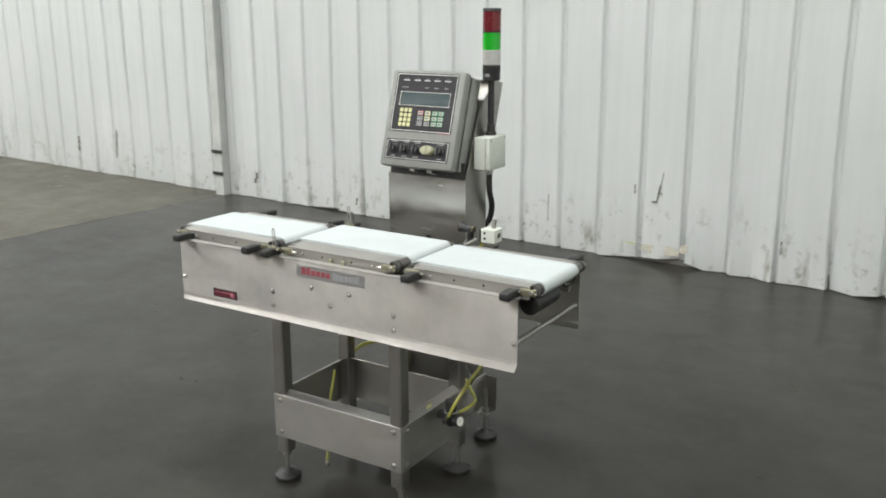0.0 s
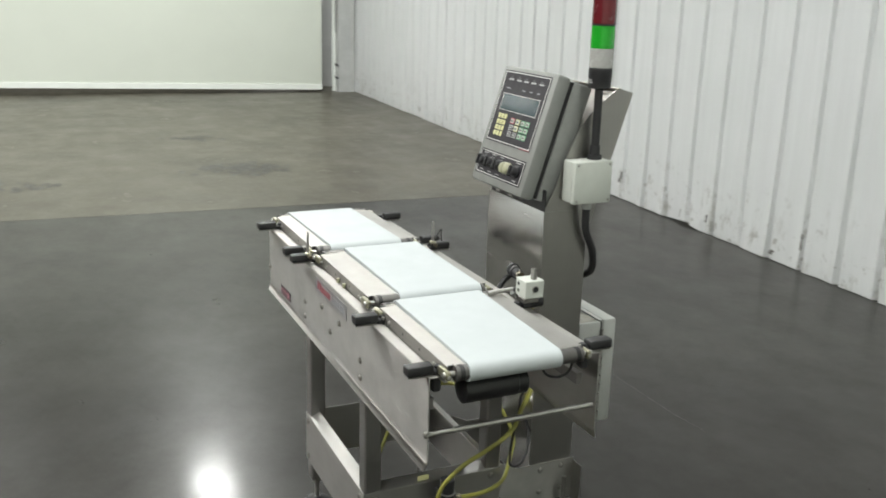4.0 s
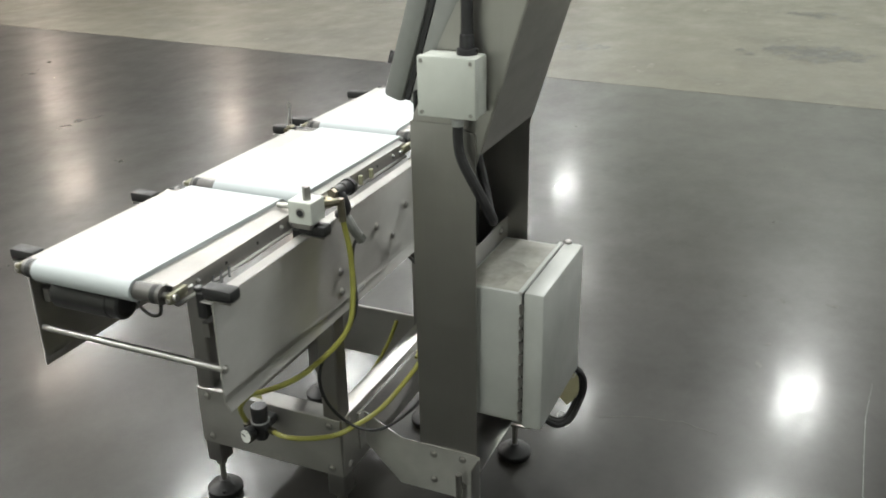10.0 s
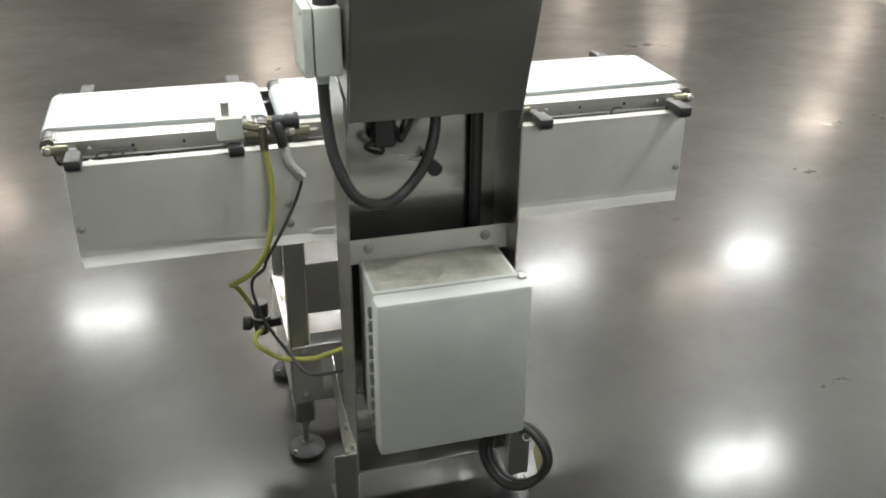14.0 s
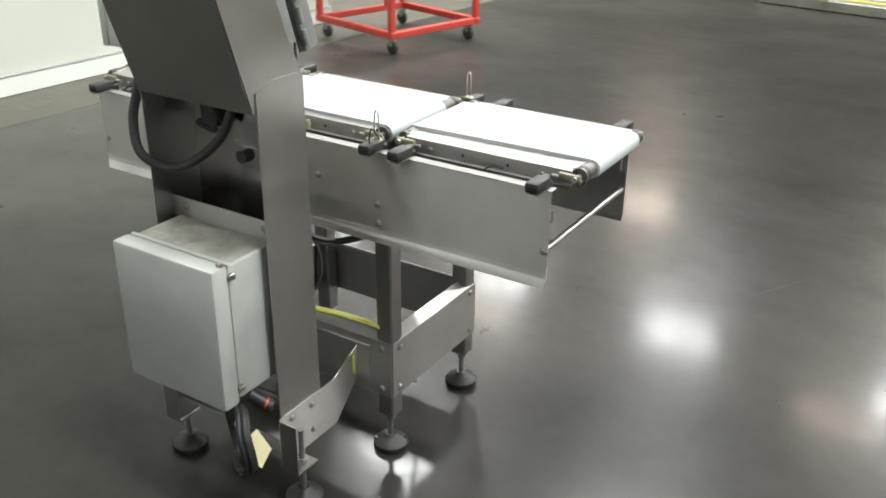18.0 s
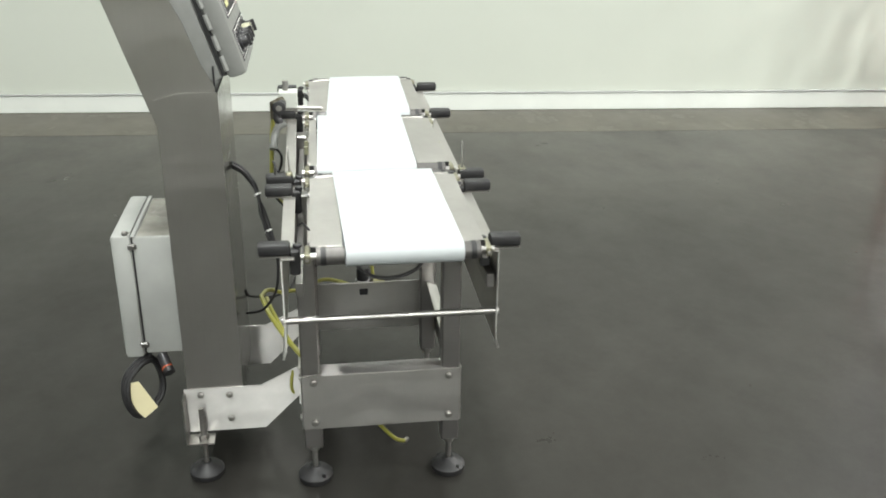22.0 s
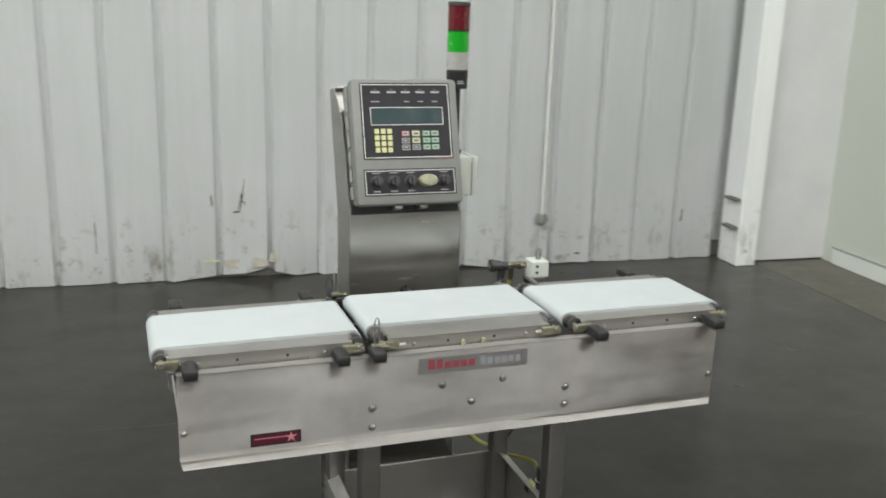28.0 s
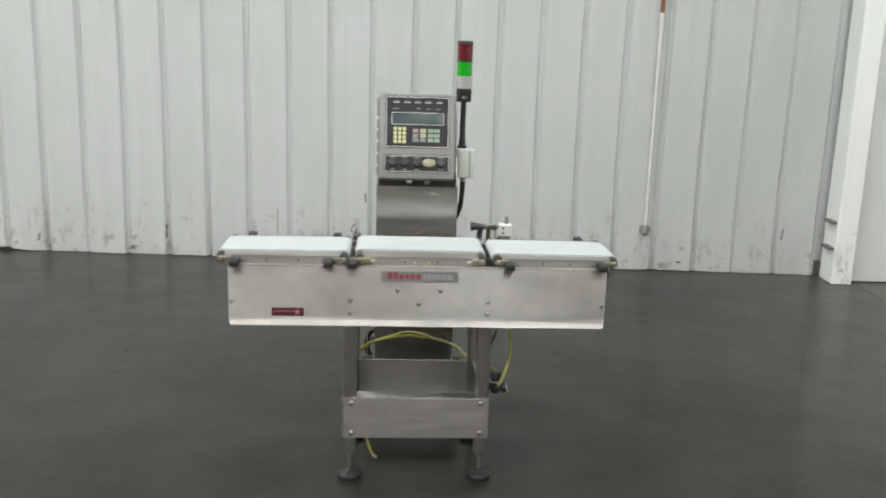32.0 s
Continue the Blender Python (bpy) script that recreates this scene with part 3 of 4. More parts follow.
# conduit down the wall
conduit = thing("wall_conduit", "white painted conduit down the corrugated wall", "pipe", (1.695, NORTH - 0.03, 0), turn=HALL)
part("tube", cyl((0, 0, 0.36), (0.0, 0, 1.96), 0.014, 12), PIPE, conduit)
part("coupling", cyl((0.0, 0, 1.9), (0.0, 0, 1.99), 0.021, 12), PIPE, conduit)
part("upper_tube", cyl((0.0, 0, 1.99), (0.0, 0, ROOF), 0.017, 12), RUST, conduit, "rusty upper run")
part("end_fitting", turned((0, 0, 0.3), (0, 0, 1), [(0, 0.012), (0.01, 0.022), (0.05, 0.022), (0.07, 0.016)], 12), BOX_DARK, conduit)
part("wall_flange", cyl((0, 0.0, 0.335), (0, 0.03, 0.335), 0.045, 14), BOX_DARK, conduit, "grey round wall flange")


def high_bay(x, y, warm, share=1.0):
    lamp = thing("high_bay_lamp", "warm high bay lamp hanging from the roof" if warm else "white fluorescent high bay lamp hanging from the roof", "lamp", (x, y, LAMP_Z), "ceiling lamps")
    part("housing", blk(-0.62, 0.62, -0.3, 0.3, 0.03, 0.12, bev=0.02), TRIM, lamp)
    for sx in (-0.5, 0.5):
        part("hanger", cyl((sx, 0, 0.12), (sx, 0, ROOF - LAMP_Z), 0.008, 6), ZINC, lamp)
    data = bpy.data.lights.new("high_bay_light", "AREA")
    data.shape, data.size, data.size_y, data.energy = "RECTANGLE", 1.15, 0.5, LAMP_WATTS * share
    data.color = (1.0, 0.84, 0.7) if warm else (0.98, 1.0, 0.965)
    o = new("tubes", data)
    o.parent = lamp
    o.location = (0, 0, 0.025)


# rows of white fixtures, and the warm ones between and beyond them
for k, x in enumerate((12.6, 9.1, 5.4, 2.05, -1.5, -5.0, -8.65, -12.3, -16.1, -20.1, -24.0, -27.5)):
    high_bay(x, -10.65 - 0.062 * x, False, 0.95 if k < 8 else 0.7)
for x in (7.2, 3.95, 0.85, -2.3, -5.4, -8.55, -11.6, -14.8, -18.1, -21.3):
    high_bay(x, -5.63 - 0.06 * x, False, 1.0 if x > -7 else 0.75)
for x, share in ((-13.8, 0.8), (-10.55, 1.2), (-7.3, 0.85), (-4.05, 0.65), (-0.8, 0.75), (2.45, 0.65)):
    high_bay(x, 0.62 - 0.06 * x, False, share)
for x, y in ((-13.6, -2.85), (-9.15, -1.68)):
    high_bay(x, y, False, 0.35)
for x, y, share in ((5.0, -9.7, 0.25), (-0.6, -9.7, 0.25), (-7.1, -9.4, 0.3), (-13.4, -9.0, 0.3), (4.4, -15.5, 0.6), (-1.3, -16.4, 0.6), (-7.8, -16.0, 0.6), (-14.1, -16.0, 0.6), (-20.3, -15.7, 0.6), (-2.0, -24.6, 0.6), (-8.2, -24.4, 0.6), (-14.4, -24.2, 0.6), (-20.7, -23.2, 0.6), (-8.3, -31.0, 0.6), (-14.2, -31.0, 0.6)):
    high_bay(x, y, True, share)


# ---- checkweigher ----
machine = thing("checkweigher", "stainless steel conveyor checkweigher with white belts and control mast", "checkweigher")
X0, X1 = -0.711, 0.747
YF, YB = -0.204, 0.245
BZ = 0.931
BY0, BY1 = -0.119, 0.133


def sway(x, out):
    """The rear sheet stands a little off square."""
    return 0.003 + 0.007 * (x - X0) / (X1 - X0) if out > 0 else 0.0


def skirt(y, out, mat, label):
    """Deep side sheet with a flange along its top and a lip kicked outwards at the foot."""
    line = [(y, 0.886), (y, 0.688), (y + out * 0.001, 0.676), (y + out * 0.008, 0.653)]
    bm = folded(line, 0.003, "x", X0, X1)
    flange = blk(X0, X1, *sorted((y - out * 0.027, y + out * 0.0015)), 0.8865, 0.8895, bev=0.0006)
    for v in bm.verts[:] + flange.verts[:]:
        if v.co.z < 0.66:
            v.co.x -= math.copysign(0.006, v.co.x)
        v.co.y += sway(v.co.x, out)
    sk = part("side_panel", bm, mat, machine, label, 0)
    part("top_flange", flange, STEEL_BED, sk)
    for x in (-0.7, 0.735):
        bolt(sk, (x, y + out * 0.0015 + sway(x, out), 0.744), (0, out, 0), 0.007)
    for x in (-0.247, 0.285):
        for z in (0.754, 0.704):
            bolt(sk, (x, y + out * 0.0015 + sway(x, out), z), (0, out, 0), 0.008)
    return sk


front = skirt(YF, -1, STEEL, "brushed side sheet with two labels and bolts")
back = skirt(YB, 1, STEEL_REAR_LIT, "brushed rear side sheet with bolts")
for x, z in ((-0.064, 0.797), (0.102, 0.798), (0.018, 0.743)):
    bolt(front, (x, YF - 0.0015, z), (0, -1, 0), 0.008)
    bolt(back, (x, YB + 0.0015 + sway(x, 1), z), (0, 1, 0), 0.008)

# printed labels on the front sheet, their lettering as bars
logo = part("brand_label", blk(-0.128, 0.168, YF - 0.003, YF - 0.0016, 0.83, 0.874), LABEL_GREY, front, "silver label with red and grey marks")
for k in range(6):
    part("red_bar", blk(-0.104 + 0.0218 * k, -0.0865 + 0.0218 * k, YF - 0.0036, YF - 0.003, 0.842, 0.868 if k in (0, 1) else 0.861), PINK, logo)
for k in range(6):
    part("grey_bar", blk(0.037 + 0.0192 * k, 0.052 + 0.0192 * k, YF - 0.0036, YF - 0.003, 0.842, 0.866 if k == 0 else 0.86), GREY_PRINT, logo)
plate = part("dealer_sticker", blk(-0.547, -0.425, YF - 0.003, YF - 0.0016, 0.689, 0.722, bev=0.0005), BLACK, front, "dark maroon sticker with star shape")
part("sticker_field", blk(-0.542, -0.43, YF - 0.0034, YF - 0.0031, 0.693, 0.718), MAROON, plate, "maroon field")
part("star", prism([(-0.45 + (0.016 if k % 2 == 0 else 0.005) * math.sin(math.pi * k / 5), 0.706 + (0.016 if k % 2 == 0 else 0.005) * math.cos(math.pi * k / 5)) for k in range(10)], "y", YF - 0.0042, YF - 0.0036), STAR_PINK, plate)
part("sticker_line", blk(-0.538, -0.46, YF - 0.0039, YF - 0.0035, 0.708, 0.71), STAR_PINK, plate)

stk = part("paper_sticker", blk(0.179, 0.237, YB + 0.011, YB + 0.012, 0.66, 0.684), PAPER_WHITE, back, "small white paper sticker")
for z in (0.667, 0.675):
    part("print_bar", blk(0.186, 0.23, YB + 0.0121, YB + 0.0124, z, z + 0.0025), GREY_PRINT, stk)

# tie rods at both ends
for x in (-0.7, 0.735):
    part("tie_rod", cyl((x, YF - 0.006, 0.744), (x, YB + 0.006, 0.744), 0.0075), CHROME, machine)


def belt_loop(x0, x1, edges):
    """Endless belt round two rollers; edges gives its y limits at either end."""
    r = 0.023
    line = []
    for k in range(9):
        a = math.pi / 2 + math.pi * k / 8
        line.append((x0 + r + r * math.cos(a), BZ - r + r * math.sin(a)))
    for k in range(9):
        a = -math.pi / 2 + math.pi * k / 8
        line.append((x1 - r + r * math.cos(a), BZ - r + r * math.sin(a)))
    bm = prism(line, "y", 0.0, 1.0)
    for v in bm.verts:
        u = (v.co.x - x0) / (x1 - x0)
        lo = edges[0][0] + (edges[1][0] - edges[0][0]) * u
        hi = edges[0][1] + (edges[1][1] - edges[0][1]) * u
        v.co.y = lo + (hi - lo) * v.co.y
    return bm


def conveyor(x0, x1, edges):
    """One belt on its bed, with side rails, rollers, bearing housings and rail bolts."""
    by0, by1 = max(e[0] for e in edges), min(e[1] for e in edges)
    part("belt", belt_loop(x0, x1, edges), BELT, machine, "white flat conveyor belt", 40)
    a, b = x0 + 0.036, x1 - 0.036
    for y0, y1, s in ((-0.168, by0 - 0.005, -1), (by1 + 0.005, 0.186, 1)):
        yo, yi = (y0, y1) if s < 0 else (y1, y0)
        bed = part("bed_rail", folded([(yi, BZ - 0.009), (yo, BZ - 0.012), (yo, BZ - 0.047), (yo + s * 0.009, BZ - 0.048)], 0.003, "x", a, b), STEEL_BED, machine)
        for xx in (a - 0.0025, b + 0.0025):
            part("end_rim", blk(xx - 0.002, xx + 0.002, *sorted((yi, yo + s * 0.001)), BZ - 0.018, BZ - 0.007), RUBBER, bed)
        for xx in (a + 0.07, b - 0.07):
            bolt(bed, (xx, yo + s * 0.0015, BZ - 0.03), (0, s, 0), 0.0055)
        for xx in (a + 0.16, b - 0.16):
            part("rail_hole", cyl((xx, yo + s * 0.0012, BZ - 0.029), (xx, yo + s * 0.0019, BZ - 0.029), 0.004, 8), MOTOR, bed)
        for k in range(5):
            xx = a + 0.11 + (b - a - 0.22) * k / 4
            part("rail_hole", cyl((xx, yo + s * 0.0012, BZ - 0.042), (xx, yo + s * 0.0017, BZ - 0.042), 0.0016, 6), MOTOR, bed)
    for xx, d in ((x0 + 0.023, 1), (x1 - 0.023, -1)):
        for y0, y1, s in ((-0.158, by0 - 0.002, -1), (by1 + 0.002, 0.176, 1)):
            roll = part("roller_end", cyl((xx, y0, BZ - 0.023), (xx, y1, BZ - 0.023), 0.0185, 18), ROLLER, machine)
            yo = y0 if s < 0 else y1
            part("roller_band", cyl((xx, yo - s * 0.02, BZ - 0.023), (xx, yo - s * 0.009, BZ - 0.023), 0.0192, 18), RUBBER, roll, "black rubber band")
            part("shaft", cyl((xx, yo, BZ - 0.023), (xx, yo + s * 0.03, BZ - 0.023), 0.0065, 10), CHROME, roll)
            part("bearing_housing", blk(xx - 0.012 if d > 0 else xx - 0.042, xx + 0.042 if d > 0 else xx + 0.012, *sorted((yo + s * 0.011, yo + s * 0.024)), BZ - 0.036, BZ - 0.014, bev=0.005, seg=2), CHROMATE, roll, "yellow zinc bearing housing")
            part("take_up_screw", cyl((xx - d * 0.014, yo + s * 0.018, BZ - 0.026), (xx + d * 0.058, yo + s * 0.018, BZ - 0.026), 0.0042, 8), CHROME, roll)
            for k, dz in ((0.019, -0.009), (0.03, -0.011)):
                part("take_up_rod", cyl((xx + d * k * 0.6, y0 + 0.004, BZ + dz), (xx + d * k * 0.6, y1 - 0.004, BZ + dz), 0.0032, 8), ZINC, roll)


conveyor(-0.765, -0.2535, ((-0.123, 0.117), (-0.114, 0.132)))
conveyor(-0.2355, 0.2835, ((-0.083, 0.168), (-0.087, 0.162)))
conveyor(0.3025, 0.803, ((-0.12, 0.134), (-0.128, 0.113)))


def cushion(x, y, out):
    """Black rubber clamp lying across the top flange, its tail hooked down inside."""
    y0, y1 = sorted((y - out * 0.016, y + out * 0.05))
    bm = blk(x - 0.017, x + 0.017, y0, y1, 0.8925, 0.917, bev=0.006, seg=2)
    y0, y1 = sorted((y - out * 0.036, y - out * 0.014))
    box(bm, x - 0.013, x + 0.013, y0, y1, 0.846, 0.903, 0.004)
    c = part("clamp_block", bm, RUBBER, machine)
    part("clamp_foot", blk(x - 0.016, x + 0.016, *sorted((y - out * 0.012, y + out * 0.047)), 0.8895, 0.892), ZINC, c, "thin bright foot plate")
    part("knob", turned((x + 0.004, y - out * 0.031, 0.903), (0, 0, 1), [(0, 0.008), (0.002, 0.0095), (0.006, 0.0095), (0.008, 0.0075)], 14), BLACK, c)


for x in (-0.682, -0.33, -0.24, 0.363, 0.722):
    cushion(x, YF, -1)
for x in (-0.683, -0.322, -0.238, 0.391, 0.725):
    cushion(x, YB, 1)

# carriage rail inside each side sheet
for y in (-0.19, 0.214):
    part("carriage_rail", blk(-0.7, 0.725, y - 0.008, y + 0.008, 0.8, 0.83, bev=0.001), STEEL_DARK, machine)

# drum motor below the outfeed belt
part("drive_motor", turned((0.742, -0.124, 0.848), (0, 1, 0), [(0, 0.028), (0.004, 0.034), (0.14, 0.034), (0.142, 0.032), (0.166, 0.032), (0.17, 0.027)], 20), MOTOR, machine, "black drum motor")

# lower frame
LX0, LX1, LY0, LY1 = -0.2705, 0.305, -0.198, 0.235
for x in (LX0, LX1 - 0.05):
    for y in (LY0, LY1 - 0.05):
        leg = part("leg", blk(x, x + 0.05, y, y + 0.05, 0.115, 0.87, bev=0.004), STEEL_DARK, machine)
        fx, fy = x + 0.025, y + 0.025
        foot = part("foot", turned((fx, fy, 0), (0, 0, 1), [(0, 0.046), (0.008, 0.049), (0.018, 0.049), (0.028, 0.04), (0.034, 0.022), (0.042, 0.015)], 20), RUBBER, machine, "black levelling foot")
        part("foot_stud", cyl((fx, fy, 0.03), (fx, fy, 0.12), 0.008, 10), ZINC, foot)
        for k in (0, 2):
            a = 0.6 + math.pi * k / 2
            part("foot_hole", cyl((fx + 0.04 * math.cos(a), fy + 0.04 * math.sin(a), 0.0188), (fx + 0.04 * math.cos(a), fy + 0.04 * math.sin(a), 0.0292), 0.0055, 8), MOTOR, foot)
        part("foot_nut", cyl((fx, fy, 0.098), (fx, fy, 0.112), 0.015, 6), ZINC, foot)


def apron(axis, c, out, a, b):
    """Bolted stretcher sheet over both legs, a narrower folded edge along its top."""
    lo, hi = sorted((c - out * 0.003, c))
    ap = part("stretcher_panel", blk(a, b, lo, hi, 0.183, 0.352, bev=0.0008) if axis == "x" else blk(lo, hi, a, b, 0.183, 0.352, bev=0.0008), STEEL_LOW, machine, "", 0)
    part("folded_edge", folded([(c - out * 0.034, 0.367), (c - out * 0.003, 0.352), (c - out * 0.003, 0.347)], 0.0026, axis, a + 0.034, b - 0.034), STEEL_LOW, ap, "", 0)
    for t in (a + 0.031, b - 0.031):
        for z in (0.331, 0.204):
            p = (t, c, z) if axis == "x" else (c, t, z)
            bolt(ap, p, (0, out, 0) if axis == "x" else (out, 0, 0), 0.009)


apron("x", LY0 - 0.004, -1, LX0, LX1)
apron("x", LY1 + 0.004, 1, LX0, LX1)
apron("y", LX0 - 0.004, -1, LY0, LY1)
apron("y", LX1 + 0.004, 1, LY0, LY1)

# mast
MX0, MX1 = -0.16, 0.201
SLEEVE = [(0.404, 0.19), (0.404, 1.107), (0.5, 1.107), (0.557, 1.09), (0.557, 0.19)]
HEAD = [(0.41, 1.0), (0.41, 1.12), (0.44, 1.18), (0.475, 1.28), (0.515, 1.36), (0.57, 1.42), (0.637, 1.468), (0.692, 1.455), (0.572, 1.07), (0.552, 1.0)]
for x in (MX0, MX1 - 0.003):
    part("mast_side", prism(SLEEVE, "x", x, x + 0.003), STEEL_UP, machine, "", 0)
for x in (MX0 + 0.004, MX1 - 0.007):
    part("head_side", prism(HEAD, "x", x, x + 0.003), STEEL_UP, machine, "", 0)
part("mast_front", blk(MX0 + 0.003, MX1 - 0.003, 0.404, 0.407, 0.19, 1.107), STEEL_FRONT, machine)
# added black plate, gives the gap under the control box its shade
part("gap_shade_plate", blk(MX0 + 0.01, MX1 - 0.01, 0.4085, 0.413, 1.1, 1.17), BLACK, machine)
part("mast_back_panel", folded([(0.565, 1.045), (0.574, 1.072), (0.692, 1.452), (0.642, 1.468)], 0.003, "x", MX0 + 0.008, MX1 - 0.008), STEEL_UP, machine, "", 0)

# control box
tilt = math.radians(17.2)
U = Vector((0, math.sin(tilt), math.cos(tilt)))
N = Vector((0, -math.cos(tilt), math.sin(tilt)))
BASE = Vector((0.0145, 0.327, 1.151))
GROW = Matrix.Diagonal((1.055, 1.0, 1.045, 1.0))


def on_box(bm):
    """Lays a flat drawing (x, up the face, out of the face) on the tilted lid."""
    m = Matrix((Vector((1, 0, 0)), N * -1, U)).transposed().to_4x4()
    m.translation = BASE
    bm.transform(m @ GROW)
    return bm


def lay(x0, x1, h0, h1, d0, d1, bev=0.0, seg=1):
    return on_box(blk(x0, x1, -d1, -d0, h0, h1, bev=bev, seg=seg))


lid = part("control_box_lid", lay(-0.158, 0.158, 0, 0.363, -0.05, 0, 0.012, 2), BOX_GREY, machine, "grey moulded control box lid")
part("lid_gasket", lay(-0.15, 0.15, 0.01, 0.353, -0.062, -0.051), RUBBER, machine, "black lid gasket")
part("control_box_body", lay(-0.153, 0.153, 0.006, 0.357, -0.13, -0.063, 0.008, 2), BOX_DARK, machine, "darker grey control box body")
for h in (0.04, 0.09, 0.14, 0.19, 0.24, 0.29, 0.33):
    part("hinge_knuckle", on_box(cyl((-0.161, 0.045, h - 0.018), (-0.161, 0.045, h + 0.018), 0.006, 8)), BOX_DARK, lid)
for x in (-0.03, 0.045):
    part("latch", lay(x - 0.012, x + 0.012, -0.01, 0.004, -0.08, -0.034, 0.003), STEEL_DARK, lid)


def frame_line(x0, x1, h0, h1, d, w, parent):
    """A thin printed border."""
    for a in ((x0, x1, h0, h0 + w), (x0, x1, h1 - w, h1), (x0, x0 + w, h0 + w, h1 - w), (x1 - w, x1, h0 + w, h1 - w)):
        part("border_line", lay(*a, d, d + 0.0005), LINE, parent)


panel = part("keypad_panel", lay(-0.133, 0.133, 0.13, 0.349, 0.0004, 0.0016), PANEL, machine, "dark membrane keypad panel")
frame_line(-0.129, 0.129, 0.134, 0.345, 0.0017, 0.0018, panel)
for u in (-0.088, -0.041, 0.001, 0.044, 0.089):
    part("pilot_lamp", on_box(cyl((u, -0.0017, 0.328), (u, -0.003, 0.328), 0.0045, 10)), KEY_D, panel)
    part("caption_bar", lay(u - 0.013, u + 0.013, 0.32, 0.325, 0.0017, 0.0021), CAPTION, panel)
for u, w in ((-0.09, 0.013), (0.003, 0.008), (0.044, 0.008), (0.087, 0.008)):
    part("caption_bar", lay(u - w, u + w, 0.294, 0.297, 0.0017, 0.0021), GREY_PRINT, panel)
display = part("display", lay(-0.104, 0.107, 0.23, 0.277, 0.0017, 0.0022), LCD, panel, "dull blue-grey display window")
frame_line(-0.106, 0.109, 0.228, 0.279, 0.0024, 0.0014, panel)
for r, h in enumerate((0.2105, 0.192, 0.1745, 0.157)):
    for u in (-0.0905, -0.072, -0.0535):
        part("key", lay(u - 0.0068, u + 0.0068, h - 0.007, h + 0.007, 0.0017, 0.0034, 0.0012), KEY_Y, panel)
KEY_ROWS = ((KEY_R, KEY_Y, KEY_G, KEY_G), (CAPTION, KEY_Y, KEY_G, KEY_G), (CAPTION, CAPTION, KEY_G, KEY_G))
for row, h in zip(KEY_ROWS, (0.203, 0.183, 0.1635)):
    for mat, u in zip(row, (-0.007, 0.024, 0.055, 0.081)):
        key = part("key", lay(u - 0.0115, u + 0.0115, h - 0.0078, h + 0.0078, 0.0017, 0.003, 0.0008), mat, panel)
        part("key_face", lay(u - 0.0092, u + 0.0092, h - 0.0056, h + 0.0056, 0.0031, 0.0036, 0.0004), KEY_D if mat is CAPTION else KEY_FACE, key)
        part("key_caption", lay(u - 0.006, u + 0.005, h - 0.0024, h + 0.0022, 0.0037, 0.004), CAPTION if mat is CAPTION else KEY_D, key)
part("red_mark", lay(0.078, 0.132, 0.131, 0.1335, 0.0017, 0.0021), PINK, panel)

lower = part("switch_panel", lay(-0.136, 0.136, 0.026, 0.102, 0.0004, 0.0016), PANEL, machine, "dark lower panel with rotary switches")
frame_line(-0.132, 0.132, 0.03, 0.098, 0.0017, 0.0016, lower)
for u in (-0.1, -0.05, 0.0, 0.1):
    knob = on_box(turned((u, -0.0016, 0.066), (0, -1, 0), [(0, 0.019), (0.006, 0.019), (0.007, 0.015), (0.02, 0.0135), (0.022, 0.011)], 18))
    part("rotary_knob", knob, BLACK, lower)
    part("knob_blade", lay(u - 0.003, u + 0.003, 0.051, 0.081, 0.02, 0.031, 0.0015), BLACK, lower)
    part("caption_bar", lay(u - 0.01, u + 0.01, 0.0375, 0.04, 0.0017, 0.0021), CAPTION, lower)
    part("caption_bar", lay(u - 0.012, u + 0.012, 0.09, 0.0925, 0.0017, 0.0021), CAPTION, lower)
cap = turned((0.05, -0.0016, 0.066), (0, -1, 0), [(0, 0.018), (0.012, 0.018), (0.02, 0.015), (0.022, 0.011)], 20)
cap.transform(Matrix.Translation((0.05, 0, 0)) @ Matrix.Diagonal((1.6, 1, 1, 1)) @ Matrix.Translation((-0.05, 0, 0)))
part("cream_switch", on_box(cap), CREAM, lower, "cream oval selector cap")
part("switch_slot", lay(0.047, 0.053, 0.05, 0.082, 0.0205, 0.026, 0.001), CREAM, lower)

# mast feet brackets
BR = [(0.566, 0.268), (0.354, 0.268), (0.247, 0.322), (0.247, 0.228), (0.347, 0.128), (0.566, 0.128)]
for x, out in ((MX0 - 0.004, -1), (MX1 + 0.001, 1)):
    xa, xb = x, x + 0.003
    br = part("mast_bracket", prism(BR, "x", xa, xb), STEEL, machine, "bent steel bracket between mast and frame", 0)
    face = xa if out < 0 else xb
    for y, z in ((0.521, 0.248), (0.442, 0.244), (0.442, 0.167), (0.521, 0.169)):
        bolt(br, (face, y, z), (out, 0, 0), 0.008)
    xe = face + out * 0.05
    part("bracket_flange", blk(*sorted((face, xe)), 0.563, 0.566, 0.115, 0.26), STEEL_UP, br)
    part("bracket_tab", blk(*sorted((face, xe)), 0.49, 0.5625, 0.115, 0.119), STEEL_UP, br)
    fx, fy = face + out * 0.024, 0.52
    foot = part("foot", turned((fx, fy, 0), (0, 0, 1), [(0, 0.046), (0.008, 0.049), (0.018, 0.049), (0.028, 0.04), (0.034, 0.022), (0.042, 0.015)], 20), RUBBER, machine, "black levelling foot")
    part("foot_stud", cyl((fx, fy, 0.03), (fx, fy, 0.22), 0.008, 10), ZINC, foot)
    part("foot_nut", cyl((fx, fy, 0.12), (fx, fy, 0.134), 0.014, 6), ZINC, foot)
    part("foot_nut", cyl((fx, fy, 0.1), (fx, fy, 0.113), 0.014, 6), ZINC, foot)
